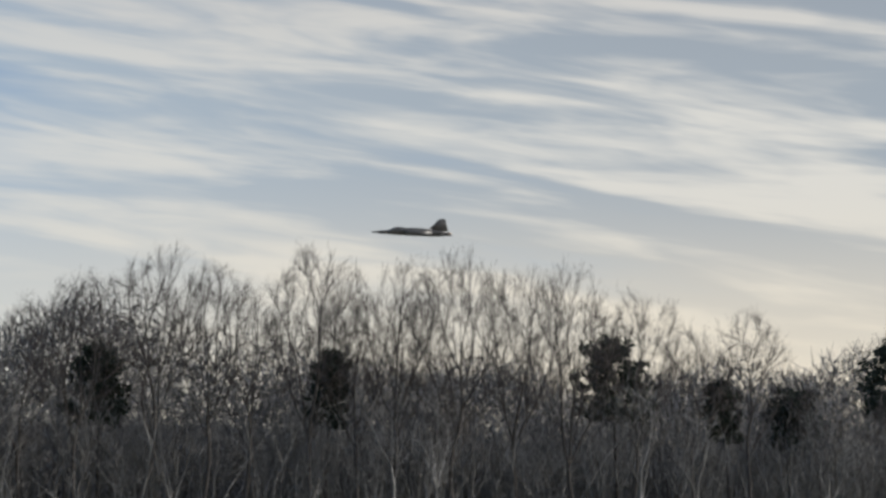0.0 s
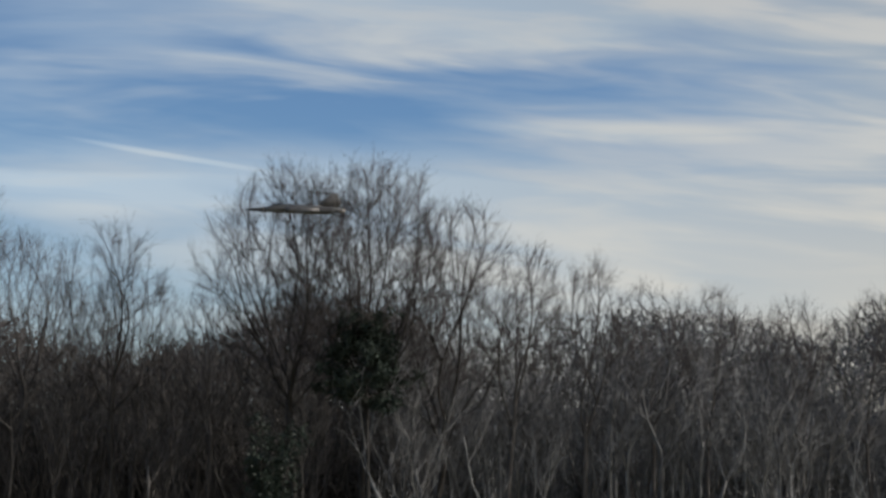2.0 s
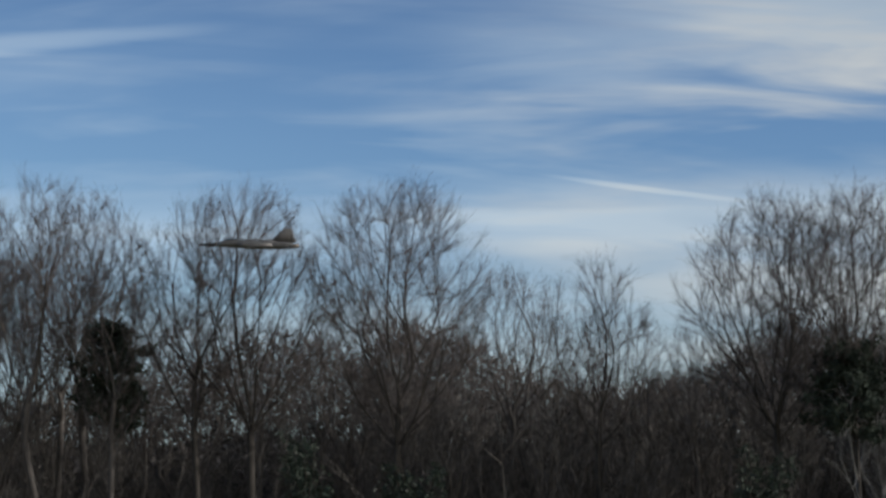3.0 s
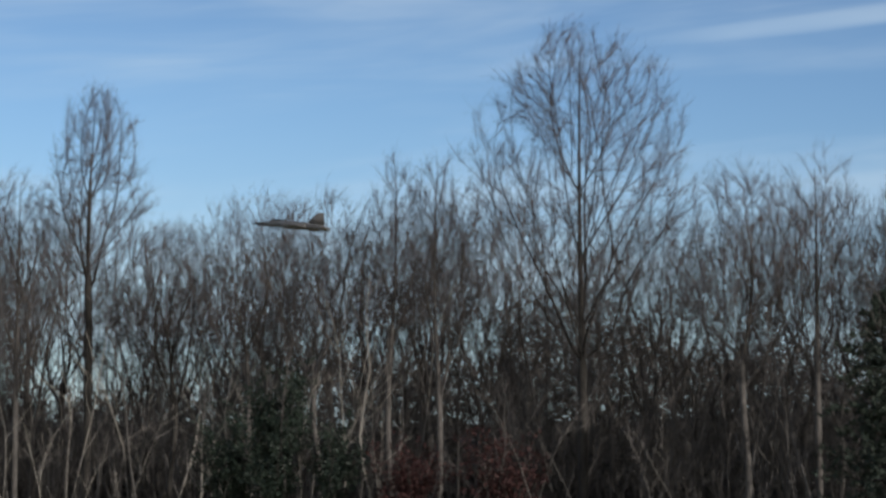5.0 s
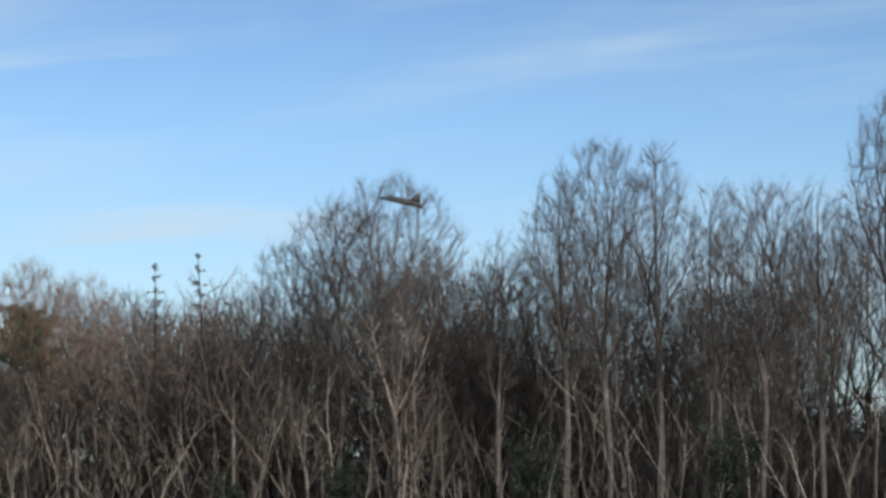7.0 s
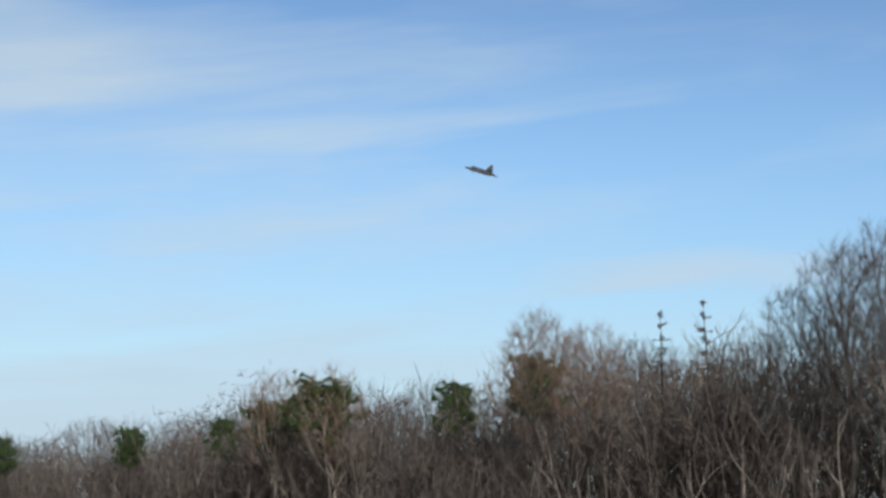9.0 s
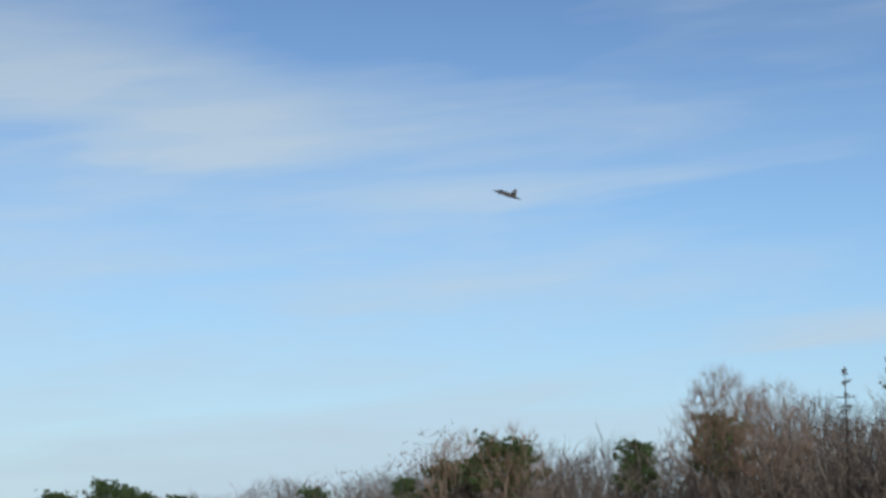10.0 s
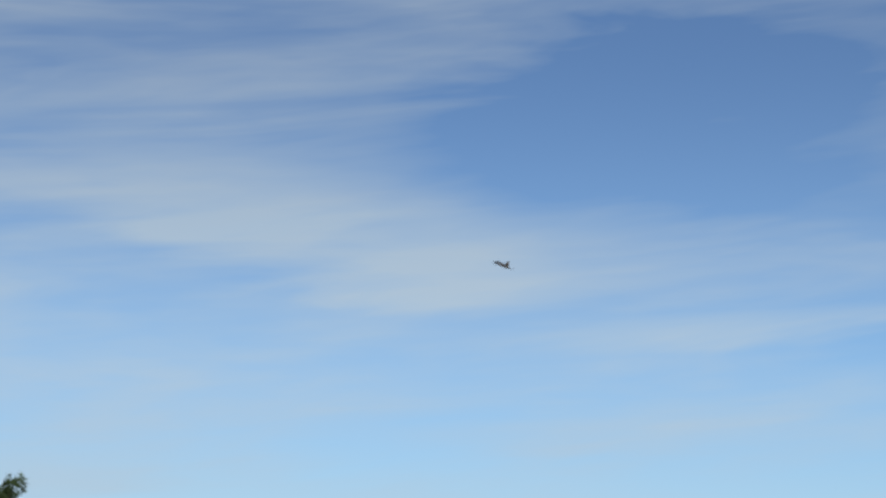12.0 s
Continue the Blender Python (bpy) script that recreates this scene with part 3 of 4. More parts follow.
def make_rise():
    """The ground climbs behind the wood: a long low bank of dead leaves."""
    bm = bmesh.new()
    profile = ((126, -0.3), (132, 2.2), (140, 5.6), (152, 7.6), (175, 8.2), (215, 6.0), (270, -0.3))
    rows = []
    for i in range(181):
        s = -260 + 6.0 * i
        end = min(1.0, (s + 260) / 60, (820 - s) / 60)
        row = []
        for d, z in profile:
            wave = 1.0 + 0.22 * noise.noise(Vector((s * 0.02, d * 0.02, 4.0))) + 0.08 * noise.noise(Vector((s * 0.15, d * 0.1, 9.0)))
            p = ALONG * s + ACROSS * (d + 5 * noise.noise(Vector((s * 0.03, 1.0, 2.0))))
            row.append(bm.verts.new((p.x, p.y, -0.3 + (z + 0.3) * max(0.02, end) * wave)))
        rows.append(row)
    for a, b in zip(rows, rows[1:]):
        for j in range(len(profile) - 1):
            bm.faces.new((a[j], a[j + 1], b[j + 1], b[j]))
    bmesh.ops.recalc_face_normals(bm, faces=bm.faces)
    me = bpy.data.meshes.new("bank")
    bm.to_mesh(me)
    bm.free()
    me.materials.append(LITTER)
    tagged(new("bank", me), "low bank of dead leaves behind the wood", "bank", kind="structure")


make_ground()
make_rise()

# ---- the wood: tall leafless trees ----
# (yaw, height, half width of the crown) with what sets each one apart
SUNSIDE = "leafless tree with a fan of boughs, dark against the bright sky"
bare_tree(10.7, 11.6, 2.2, thick=0.8, seed=11, forked=True, label=SUNSIDE)
bare_tree(9.4, 13.2, 2.4, thick=0.8, seed=12, forked=True, lean=-0.06, label=SUNSIDE)
bare_tree(7.7, 14.6, 2.3, thick=0.8, seed=13, forked=True, lean=-0.10, label=SUNSIDE)
bare_tree(6.0, 14.3, 2.2, thick=0.8, seed=14, forked=True, label=SUNSIDE)
bare_tree(4.9, 13.0, 1.6, thick=0.8, seed=15, forked=True, label=SUNSIDE)
bare_tree(3.35, 15.3, 2.1, thick=0.8, seed=16, forked=True, label=SUNSIDE)
bare_tree(2.2, 13.9, 1.6, thick=0.8, seed=17, forked=True, label=SUNSIDE)
bare_tree(1.2, 15.0, 1.9, thick=0.8, seed=18, forked=True, label=SUNSIDE)
bare_tree(-0.3, 15.8, 3.2, thick=0.8, seed=19, forked=True, fork=0.30, dome=0.42, label="broad leafless tree with a wide fan of boughs")
bare_tree(-1.9, 15.1, 2.1, thick=0.8, seed=20, forked=True, label=SUNSIDE)
bare_tree(-3.3, 15.6, 2.8, thick=0.8, seed=21, forked=True, fork=0.32, dome=0.42, label=SUNSIDE)
bare_tree(-5.0, 14.5, 2.2, thick=0.8, seed=22, forked=True, label=SUNSIDE)
bare_tree(-6.4, 12.7, 2.2, thick=0.8, seed=23, forked=True, label=SUNSIDE)
bare_tree(-7.8, 13.7, 1.4, thick=0.8, seed=24, forked=True, label=SUNSIDE)
bare_tree(-9.6, 10.4, 2.0, thick=0.8, seed=25, forked=True, label=SUNSIDE)
bare_tree(-11.5, 9.6, 2.2, thick=0.8, seed=26, forked=True, label=SUNSIDE)
# the lower stretch
bare_tree(12.4, 11.6, 2.0, seed=27, forked=True)
bare_tree(14.7, 12.0, 1.6, seed=28, forked=True)
bare_tree(16.1, 12.0, 1.6, seed=29, forked=True)
bare_tree(18.0, 13.2, 2.2, seed=30, forked=True, lean=-0.08)
bare_tree(19.9, 13.9, 2.4, seed=31, forked=True, lean=-0.10)
# broad pair of crowns
BROAD = "broad leafless tree with many rising boughs"
bare_tree(25.4, 17.1, 4.6, seed=32, forked=True, fork=0.40, dome=0.42, thick=1.1, bark=BARK_DARK, label=BROAD)
bare_tree(23.6, 17.4, 4.6, seed=33, fine=8, forked=True, fork=0.40, dome=0.42, thick=1.1, bark=BARK_DARK, lean=-0.03, label=BROAD)
bare_tree(21.7, 15.8, 3.4, seed=34, forked=True, fork=0.30, dome=0.42, bark=BARK_DARK, lean=-0.10, label=BROAD)
bare_tree(29.9, 14.5, 1.5, seed=35, forked=True, fork=0.46, dome=0.45, bark=BARK_DARK, label="slim leafless tree with steep boughs")
bare_tree(35.1, 17.8, 4.4, seed=36, fine=8, forked=True, fork=0.38, dome=0.42, thick=1.15, bark=BARK_DARK, label=BROAD)
bare_tree(38.8, 17.8, 4.2, seed=37, forked=True, fork=0.42, dome=0.42, thick=1.1, bark=BARK_DARK, lean=0.02, label=BROAD)
bare_tree(40.3, 17.0, 2.0, seed=38, forked=True, fork=0.46, bark=BARK_DARK)
# middle stretch with one very tall crown
bare_tree(42.4, 15.6, 1.8, seed=39, forked=True)
bare_tree(44.3, 18.3, 2.3, seed=140, forked=True, fork=0.5)
bare_tree(46.4, 17.8, 2.2, seed=41, forked=True, fork=0.5)
bare_tree(48.2, 16.0, 1.5, seed=42)
bare_tree(49.9, 18.2, 1.5, seed=43)
bare_tree(51.8, 17.7, 2.2, seed=44, forked=True, fork=0.46)
bare_tree(55.9, 24.8, 5.3, seed=45, fine=9, low=0.34, dome=0.36, thick=1.15, bark=BARK_DARK, label="tallest leafless tree, with an egg-shaped crown")
bare_tree(59.6, 19.0, 1.3, seed=46)
bare_tree(60.7, 19.4, 1.5, seed=47)
bare_tree(62.7, 17.9, 1.9, seed=48, forked=True, fork=0.46)
bare_tree(64.5, 18.1, 2.2, seed=49, forked=True, fork=0.46)
bare_tree(66.4, 16.6, 2.0, seed=50, forked=True, fork=0.46, bark=BARK_DARK, label="forked leafless tree with a dark trunk")
bare_tree(68.6, 24.3, 3.1, seed=51, fine=10, low=0.54, dome=0.28, point=1.7, bark=BARK_DARK, thick=1.15, lean=-0.02, label="tall leafless tree with a narrow pointed crown and a dark trunk")
bare_tree(70.3, 20.2, 1.5, seed=52)
bare_tree(71.8, 20.4, 1.6, seed=53, forked=True, fork=0.5)
bare_tree(73.0, 21.0, 1.5, seed=54)
bare_tree(74.4, 23.7, 2.1, seed=55, low=0.5)
bare_tree(75.8, 24.3, 2.2, seed=56, forked=True, fork=0.5)
bare_tree(76.9, 23.0, 2.1, seed=57, low=0.5)
bare_tree(78.4, 19.5, 1.6, seed=58)
bare_tree(81.3, 24.3, 3.9, seed=59, forked=True, fork=0.62, dome=0.3, label="leafless tree with a round crown of fine twigs")
bare_tree(82.6, 23.3, 2.6, seed=60, forked=True, fork=0.5)
bare_tree(83.9, 20.8, 2.6, seed=61, forked=True, fork=0.5)
# far end
bare_tree(90.5, 22.2, 2.8, seed=62, forked=True, fork=0.5, twig=TWIGS_RED)
bare_tree(89.2, 20.4, 2.8, seed=63, forked=True, fork=0.5, twig=TWIGS_RED)
bare_tree(97.2, 20.6, 2.6, seed=64, forked=True, fork=0.5, twig=TWIGS_RED, bark=BARK_PALE)
bare_tree(95.8, 20.2, 2.6, seed=65, forked=True, fork=0.5, twig=TWIGS_RED, bark=BARK_PALE)

# pines and conifers
for y_, t_, w_, s_ in ((-4.5, 11.5, 2.6, 1), (-7.35, 9.8, 1.4, 2), (-8.8, 9.1, 1.9, 3), (-11.3, 12.4, 2.0, 4), (8.7, 9.8, 1.8, 5), (3.0, 10.3, 1.5, 6), (42.2, 11.6, 2.2, 8)):
    pine(y_, t_, w_, depth=105.0, seed=s_, crown_from=0.60, mat=NEEDLES_DARK, label="dark pine against the light under taller leafless trees")
pine(23.4, 10.4, 2.3, depth=98.0, seed=7, crown_from=0.60, mat=NEEDLES_DARK, label="dark rounded pine between broad leafless crowns")
for y_, t_, w_, d_, s_ in ((90.8, 18.9, 3.2, 106, 11), (92.8, 17.4, 2.6, 108, 12), (95.9, 18.6, 4.4, 101, 13), (97.4, 17.7, 3.8, 101, 14), (101.0, 17.2, 2.6, 104, 15), (106.2, 22.0, 4.4, 99, 16),
                           (105.2, 19.6, 4.0, 99, 17), (104.3, 18.2, 3.4, 99, 18), (107.4, 21.5, 4.6, 99, 19), (98.6, 17.0, 2.2, 106, 20)):
    pine(y_, t_, w_, depth=d_, seed=s_, crown_from=0.74)
spruce(48.2, 11.0, 3.7, depth=96.0, seed=31, tufts=12)
leafy_shrub(63.7, 8.6, 2.6, seed=32, count=7000, label="tall dark evergreen shrub under the trees")
leafy_shrub(64.9, 6.2, 2.2, seed=33, count=4000)
for y_, t_, s_ in ((86.0, 20.5, 33), (87.3, 20.3, 34)):
    spruce(y_, t_, 1.9, depth=103, seed=s_, base=0.62, tiers=9, per=8, tufts=1, mat=TWIGS, label="thin spindly conifer with short level branches")
leafy_shrub(60.2, 4.6, 2.6, seed=41, mat=LEAVES_RED, name="russet_shrub", label="shrub that keeps its dark russet leaves")
leafy_shrub(57.9, 5.4, 3.4, seed=42, mat=LEAVES_RED, name="russet_shrub", label="shrub that keeps its dark russet leaves")
for y_, t_, w_, s_ in ((62.3, 6.0, 1.6, 43), (37.6, 6.5, 1.8, 44), (34.8, 5.4, 1.6, 45), (72.6, 7.5, 1.8, 46), (77.5, 7.0, 2.4, 47), (82.5, 5.5, 2.0, 48), (85.5, 5.0, 1.8, 49), (26.0, 6.0, 2.0, 50)):
    leafy_shrub(y_, t_, w_, seed=s_)

# trees deeper in the wood: the same kinds again, behind the front row
def deeper(seed, spans):
    rng = random.Random(seed)
    kinds = [bare_tree(60.0, 17.6, 2.6, depth=112.0, seed=200, forked=True, fork=0.35, fine=2),
             bare_tree(64.0, 17.2, 2.4, depth=110.0, seed=201, forked=True, fork=0.45, fine=2),
             bare_tree(67.0, 16.8, 2.6, depth=114.0, seed=202, forked=True, fork=0.30, fine=2),
             bare_tree(70.0, 18.4, 2.2, depth=111.0, seed=203, forked=True, fork=0.52, fine=2)]
    for yaw_a, yaw_b, count, low, high in spans:
        for i in range(count):
            yaw = yaw_a + (yaw_b - yaw_a) * (i + rng.uniform(0.15, 0.85)) / count
            depth = rng.uniform(104, 121)
            kind = kinds[rng.randrange(4)]
            size = rise(rng.uniform(low, high), depth) / rise(17.5, 112)
            m = Matrix.Translation(spot(yaw, depth)) @ Matrix.Rotation(rng.uniform(0, 6.28), 4, "Z") @ Matrix.Diagonal((size * 1.1, size * 1.1, size, 1))
            copy_thing(kind, m)


deeper(5, ((-13, 12, 8, 10.5, 13.0), (12, 30, 6, 10.5, 12.5), (29, 42, 10, 10.5, 13.5), (42, 56, 20, 13.5, 17.0), (57, 72, 24, 14.0, 18.0), (71, 81, 16, 14.0, 20.0), (80, 90, 14, 16.0, 19.5), (90, 108, 26, 16.0, 18.5)))

# pale young trees at the edge
def edge_saplings(seed):
    rng = random.Random(seed)
    for i in range(84):
        yaw = 46 + 46 * (i + rng.uniform(0, 1)) / 84
        sapling(yaw, rng.uniform(4.0, 13.0), rng.uniform(93.0, 103.0), rng.triangular(-0.35, 0.35, 0.0), rng.uniform(-0.05, 0.05), 300 + i, rng.uniform(0.03, 0.075), BARK_PALE if i % 2 and yaw > 60 else BARK)


edge_saplings(8)
sapling(70.4, 9.8, 94.0, 0.25, -0.16, 401, 0.06, label="pale sapling bent over in an arch")

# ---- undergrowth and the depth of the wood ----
# sunward stretch: haze painted in as paler brush
thicket(-16, 12, 97, 118, 5, 10.3, 350, 71, BRUSH_HAZED, scrub=260, fill=50000, fill_top=1.05)
thicket(12, 23, 97, 118, 5, 10.6, 140, 72, BRUSH_HAZED, scrub=95, fill=20000, fill_top=0.98)
# backlit stretch: its shade is put into the darker brush colour
thicket(22, 36, 99, 118, 4, 10.0, 160, 79, BRUSH_SHADED, scrub=90, fill=32000, fill_top=0.92)
thicket(34, 58, 102, 122, 2.5, 10.0, 300, 73, BRUSH_SHADED, scrub=110, slender=0.8, fill=36000, fill_top=0.95)
# only the deep brush takes the darker colour, as painted shade between stems
thicket(57, 80, 102, 122, 3, 11.0, 340, 74, BRUSH, scrub=120, slender=0.8, fill=34000, fill_top=0.90, deep_mat=BRUSH_SHADED)
thicket(71, 80, 105, 124, 6, 16.0, 100, 78, BRUSH, scrub=80, slender=0.7, fill=9000, fill_top=0.9)
thicket(79, 98, 98, 124, 8, 19.0, 110, 75, BRUSH_RED, scrub=340, slender=1.0, fill=36000, fill_top=0.86)
thicket(97, 109, 100, 124, 12.5, 18.3, 50, 76, BRUSH_RED, scrub=240, slender=1.0, stem=0.04, fill=34000, fill_top=0.95)
thicket(60, 92, 94, 112, 2.0, 13.0, 230, 77, BARK_PALE, scrub=0, stem=0.024, reach=0.7, sway=0.20, label="thin pale stems along the edge of the wood")
thicket(44, 62, 94, 108, 2.0, 9.5, 90, 80, BARK, scrub=0, stem=0.026, reach=0.7, sway=0.20, label="thin grey stems along the edge of the wood")

# where the wood comes nearer again
bare_tree(111.3, 46.0, 1.0, depth=31.4, seed=90, forked=True)
pine(112.8, 59.0, 3.2, depth=27.9, seed=91)
pine(114.7, 83.0, 3.6, depth=23.4, seed=92)


# ---- the jet ----
PAINT = surface("grey_brown_paint", (0.055, 0.056, 0.059), (0.14, 0.138, 0.138), 2.2, rough=0.42, bump=0.03, coat=0.15)
PAINT_DARK = surface("dark_nose_paint", (0.025, 0.026, 0.03), (0.05, 0.05, 0.055), 3.0, rough=0.45, bump=0.03)
PAINT_FIN = surface("fin_paint", (0.085, 0.082, 0.083), (0.17, 0.162, 0.160), 3.0, rough=0.45, bump=0.03)
NOZZLE = surface("burnt_metal", (0.10, 0.09, 0.085), (0.28, 0.26, 0.24), 6.0, rough=0.4, metal=0.9)
GLASS = surface("tinted_canopy", (0.012, 0.014, 0.018), (0.02, 0.022, 0.026), 3.0, rough=0.08, bump=0.0, coat=1.0)
SPAN_L = 3.2


def loft(rows, sides=16, flat=1.0):
    """A closed body through rows of (share of the length, half width, top, bottom, x), all in shares of the length."""
    bm = bmesh.new()
    rings = []
    for f, w, zt, zb, x0 in rows:
        mid, half = (zt + zb) / 2, (zt - zb) / 2
        ring = []
        for i in range(sides):
            a = i * math.tau / sides
            c, s = math.cos(a), math.sin(a)
            e = 0.8
            ring.append(bm.verts.new(((x0 + w * math.copysign(abs(c) ** e, c)) * SPAN_L, (0.5 - f) * SPAN_L, (mid + half * math.copysign(abs(s) ** e, s)) * SPAN_L)))
        rings.append(ring)
    for a, b in zip(rings, rings[1:]):
        for i in range(sides):
            bm.faces.new((a[i], a[(i + 1) % sides], b[(i + 1) % sides], b[i]))
    bm.faces.new(rings[0][::-1])
    bm.faces.new(rings[-1])
    bmesh.ops.recalc_face_normals(bm, faces=bm.faces)
    return bm


def blade_wing(root, tip, thick):
    """A tapering surface between two chords ((front, back), x, z), in shares of the length."""
    bm = bmesh.new()
    rings = []
    for ((f0, f1), x0, z0), th in ((root, thick), (tip, thick * 0.5)):
        ring = []
        upright = abs(tip[2] - root[2]) > abs(tip[1] - root[1])
        for share, h in ((0, 0), (0.12, 0.7), (0.4, 1.0), (0.75, 0.6), (1, 0.08), (0.75, -0.6), (0.4, -1.0), (0.12, -0.7)):
            f = f0 + (f1 - f0) * share
            d = h * th
            ring.append(bm.verts.new(((x0 + (d if upright else 0)) * SPAN_L, (0.5 - f) * SPAN_L, (z0 + (0 if upright else d)) * SPAN_L)))
        rings.append(ring)
    for i in range(8):
        bm.faces.new((rings[0][i], rings[0][(i + 1) % 8], rings[1][(i + 1) % 8], rings[1][i]))
    bm.faces.new(rings[0][::-1])
    bm.faces.new(rings[1])
    bmesh.ops.recalc_face_normals(bm, faces=bm.faces)
    return bm


def part(name, bm, material, parent, label="", shade=True):
    me = bpy.data.meshes.new(name)
    bm.to_mesh(me)
    bm.free()
    me.materials.append(material)
    if shade:
        for p in me.polygons:
            p.use_smooth = True
    return piece(name, me, parent, label)


def make_jet():
    jet = new("jet_aircraft")
    tagged(jet, "slim single-finned grey-brown model jet flying past the wood", "jet aircraft")
    part("nose_cone", loft([(0.0, 0.0015, 0.0, -0.003, 0), (0.03, 0.006, 0.006, -0.009, 0), (0.08, 0.014, 0.012, -0.016, 0), (0.15, 0.022, 0.020, -0.022, 0), (0.19, 0.026, 0.025, -0.023, 0)]), PAINT_DARK, jet, "dark pointed nose")
    body = part("fuselage", loft([(0.19, 0.026, 0.025, -0.023, 0), (0.26, 0.032, 0.036, -0.028, 0), (0.33, 0.037, 0.045, -0.032, 0), (0.42, 0.042, 0.051, -0.036, 0), (0.52, 0.044, 0.049, -0.040, 0),
                                  (0.62, 0.046, 0.044, -0.042, 0), (0.74, 0.047, 0.037, -0.044, 0), (0.86, 0.046, 0.030, -0.043, 0), (0.94, 0.040, 0.022, -0.036, 0)]), PAINT, jet)
    canopy = part("canopy", loft([(0.23, 0.006, 0.033, 0.024, 0), (0.265, 0.018, 0.049, 0.028, 0), (0.31, 0.024, 0.060, 0.034, 0), (0.36, 0.023, 0.062, 0.038, 0), (0.41, 0.015, 0.057, 0.044, 0), (0.44, 0.006, 0.052, 0.046, 0)]), GLASS, jet, "dark tinted canopy")
    part("canopy_frame", loft([(0.300, 0.0255, 0.0612, 0.034, 0), (0.308, 0.0257, 0.0618, 0.034, 0)]), PAINT_DARK, canopy)
    for side in (-1, 1):
        duct = part("air_intake", loft([(0.40, 0.014, 0.022, -0.026, side * 0.052), (0.46, 0.019, 0.026, -0.034, side * 0.052), (0.58, 0.020, 0.024, -0.038, side * 0.048), (0.74, 0.014, 0.018, -0.036, side * 0.042)], 12), PAINT, jet)
        # the duct is closed: a dark disc paints in the shade of its mouth
        part("intake_mouth", loft([(0.397, 0.011, 0.018, -0.022, side * 0.052), (0.402, 0.011, 0.018, -0.022, side * 0.052)], 12), PAINT_DARK, duct, "dark disc painted in for the shade inside the intake", False)
        wing = part("wing", blade_wing(((0.47, 0.755), side * 0.05, -0.020), ((0.655, 0.735), side * 0.275, -0.024), 0.0085), PAINT, jet)
        part("flap", blade_wing(((0.735, 0.768), side * 0.075, -0.0205), ((0.730, 0.752), side * 0.17, -0.0225), 0.004), PAINT_DARK, wing)
        part("wingtip_rail", loft([(0.60, 0.001, -0.023, -0.025, side * 0.279), (0.63, 0.005, -0.019, -0.029, side * 0.279), (0.76, 0.005, -0.019, -0.029, side * 0.279), (0.78, 0.002, -0.022, -0.026, side * 0.279)], 10), PAINT_DARK, wing)
        part("tailplane", blade_wing(((0.835, 0.965), side * 0.040, -0.026), ((0.925, 0.975), side * 0.150, -0.034), 0.006), PAINT, jet)
        pipe = part("exhaust_nozzle", loft([(0.90, 0.021, 0.014, -0.030, side * 0.022), (0.95, 0.020, 0.013, -0.028, side * 0.022), (1.0, 0.016, 0.009, -0.024, side * 0.022)], 14), NOZZLE, jet, "burnt metal nozzle")
        # no hollow here: the shade of the bore is a dark disc on the end
        part("nozzle_bore", loft([(0.998, 0.0125, 0.0055, -0.0205, side * 0.022), (1.002, 0.0125, 0.0055, -0.0205, side * 0.022)], 14), PAINT_DARK, pipe, "dark disc painted in for the shade inside the nozzle", False)
    fin = part("fin", blade_wing(((0.700, 0.950), 0.0, 0.022), ((0.852, 0.932), 0.0, 0.162), 0.008), PAINT_FIN, jet, "brownish upright fin")
    part("rudder", blade_wing(((0.90, 0.966), 0.0, 0.026), ((0.915, 0.937), 0.0, 0.150), 0.0042), PAINT_FIN, fin)
    part("fin_cap", loft([(0.853, 0.001, 0.163, 0.160, 0), (0.865, 0.004, 0.166, 0.159, 0), (0.925, 0.004, 0.166, 0.159, 0), (0.934, 0.001, 0.163, 0.160, 0)], 10), PAINT_FIN, fin)
    part("spine", loft([(0.43, 0.010, 0.053, 0.044, 0), (0.52, 0.014, 0.056, 0.042, 0), (0.64, 0.014, 0.051, 0.036, 0), (0.76, 0.010, 0.044, 0.030, 0)], 12), PAINT, jet)
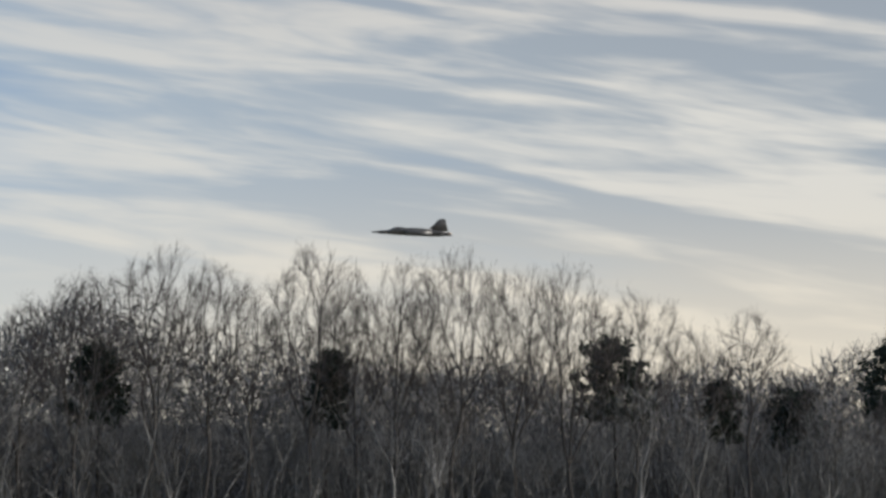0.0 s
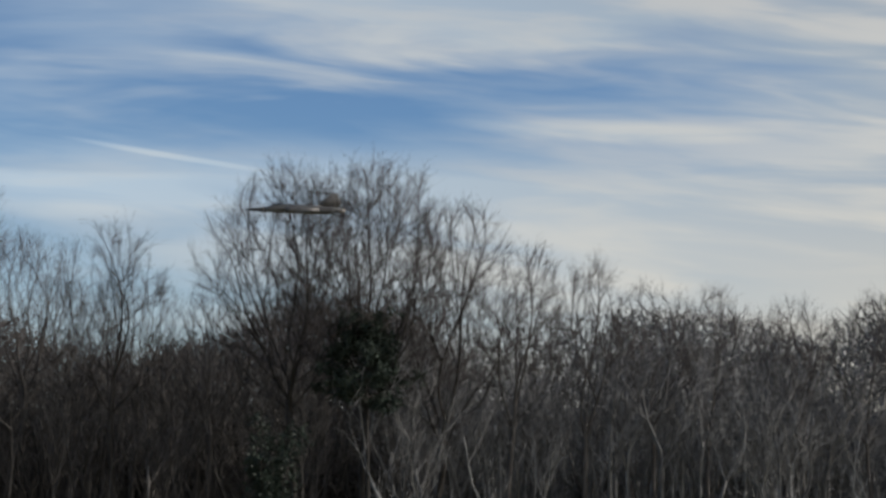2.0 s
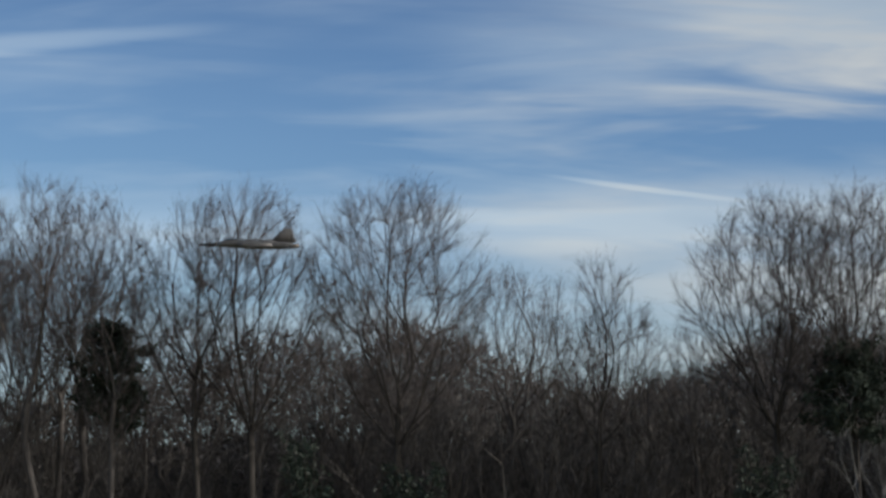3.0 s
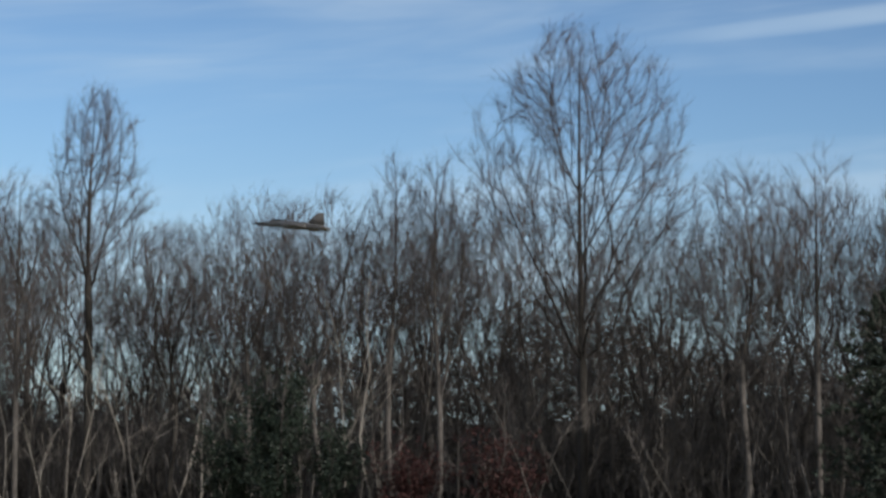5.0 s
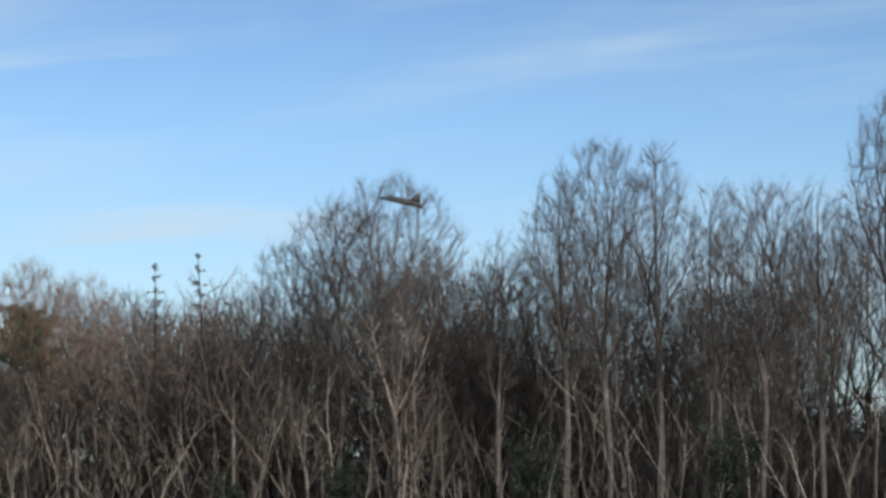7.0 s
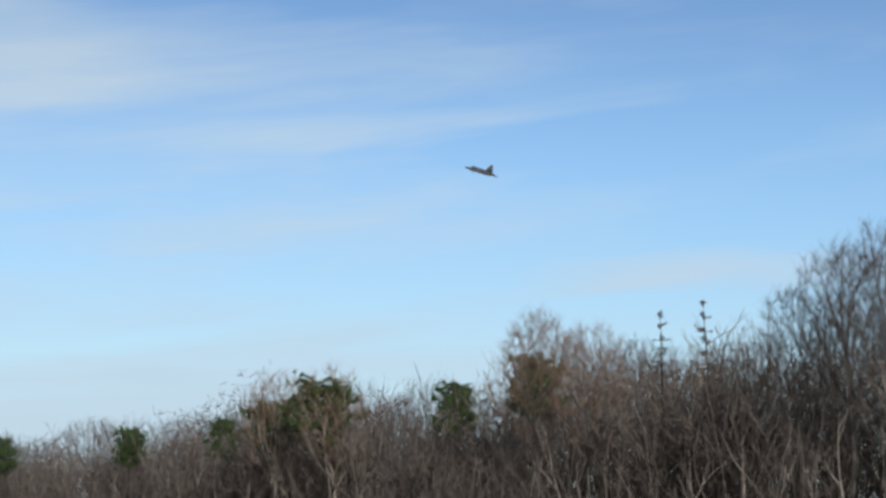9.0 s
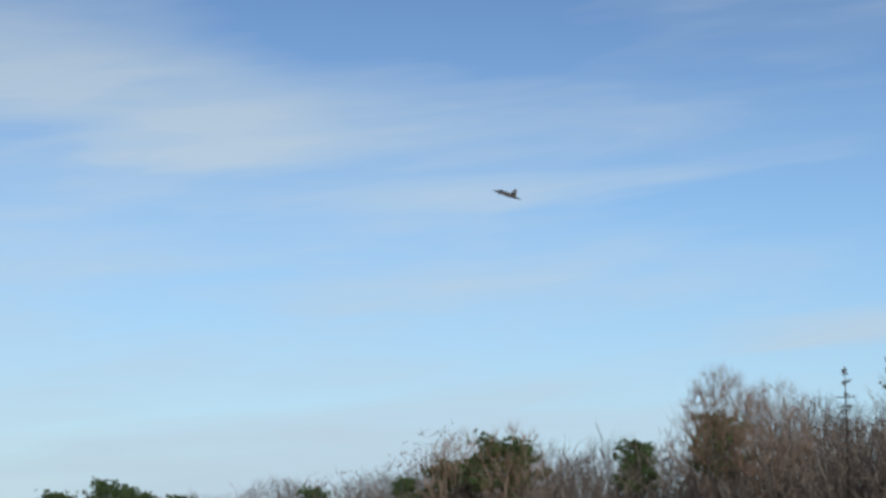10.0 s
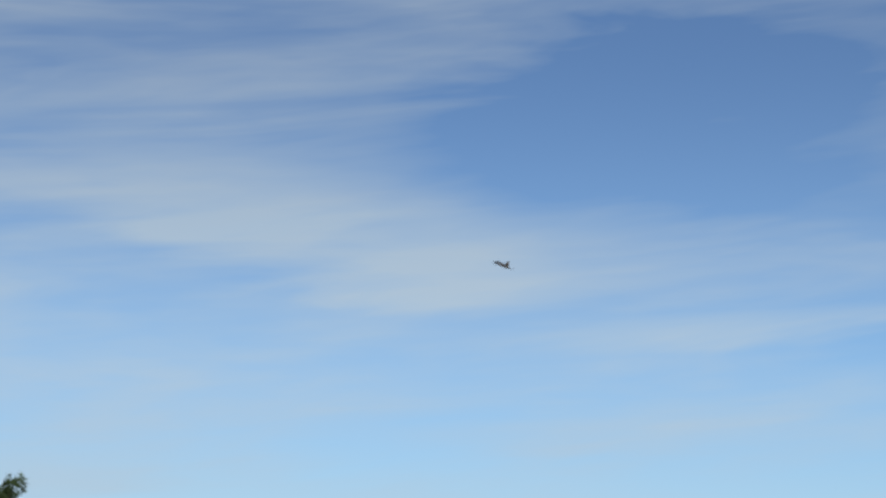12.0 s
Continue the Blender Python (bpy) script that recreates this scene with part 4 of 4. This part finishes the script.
    part("pitot_probe", loft([(-0.025, 0.0006, -0.0008, -0.0022, 0), (0.006, 0.0012, -0.0002, -0.003, 0)], 8), NOZZLE, jet)
    return jet


def motions():
    """The jet flies along the wood, banks, and climbs away."""
    walk(jet, [
        (0, pose(-1.20, 83.15, 12.04, -2.1, -6.0, 112.0)),
        (0.5, pose(-8.68, 78.20, 11.68, -1.9, -6.0, 114.5)),
        (1, pose(-16.06, 73.32, 11.38, -1.8, -6.0, 117.0)),
        (1.5, pose(-23.24, 68.56, 11.14, -1.3, -6.0, 119.2)),
        (2, pose(-30.24, 63.93, 10.96, -0.9, -6.0, 121.5)),
        (2.5, pose(-37.28, 59.27, 10.92, 0.0, -6.0, 122.9)),
        (2.7, pose(-40.05, 57.44, 10.92, 0.5, -6.0, 123.5)),
        (4.3, pose(-62.26, 42.73, 11.01, 1.8, -6.0, 123.8)),
        (4.5, pose(-65.06, 40.88, 11.11, 2.6, -4.7, 123.9)),
        (5, pose(-72.26, 36.11, 11.55, 6.0, 0.7, 124.0)),
        (5.5, pose(-79.88, 31.07, 12.23, 8.2, 14.0, 124.1)),
        (6, pose(-87.27, 26.18, 13.26, 10.7, 18.3, 124.2)),
        (6.5, pose(-94.92, 21.12, 14.60, 12.5, 14.0, 124.3)),
        (7, pose(-102.49, 16.11, 16.08, 13.0, 6.3, 124.4)),
        (7.5, pose(-110.29, 10.94, 17.95, 15.8, 2.2, 125.0)),
        (7.7, pose(-113.38, 8.90, 18.80, 16.6, 2.5, 125.4)),
        (9.3, pose(-138.90, -7.99, 26.66, 17.2, 4.4, 129.0)),
        (9.5, pose(-142.26, -10.22, 27.72, 17.7, 4.7, 129.3)),
        (10, pose(-150.75, -15.83, 30.67, 18.4, 5.3, 130.0)),
        (10.5, pose(-159.40, -21.56, 33.75, 19.1, 6.0, 130.8)),
        (11, pose(-168.41, -27.52, 36.78, 19.9, 6.7, 131.5)),
        (11.5, pose(-177.82, -33.76, 40.60, 20.1, 7.3, 132.3)),
        (12, pose(-186.26, -39.34, 44.22, 21.2, 8.0, 133.0)),
    ])


jet = make_jet()
motions()
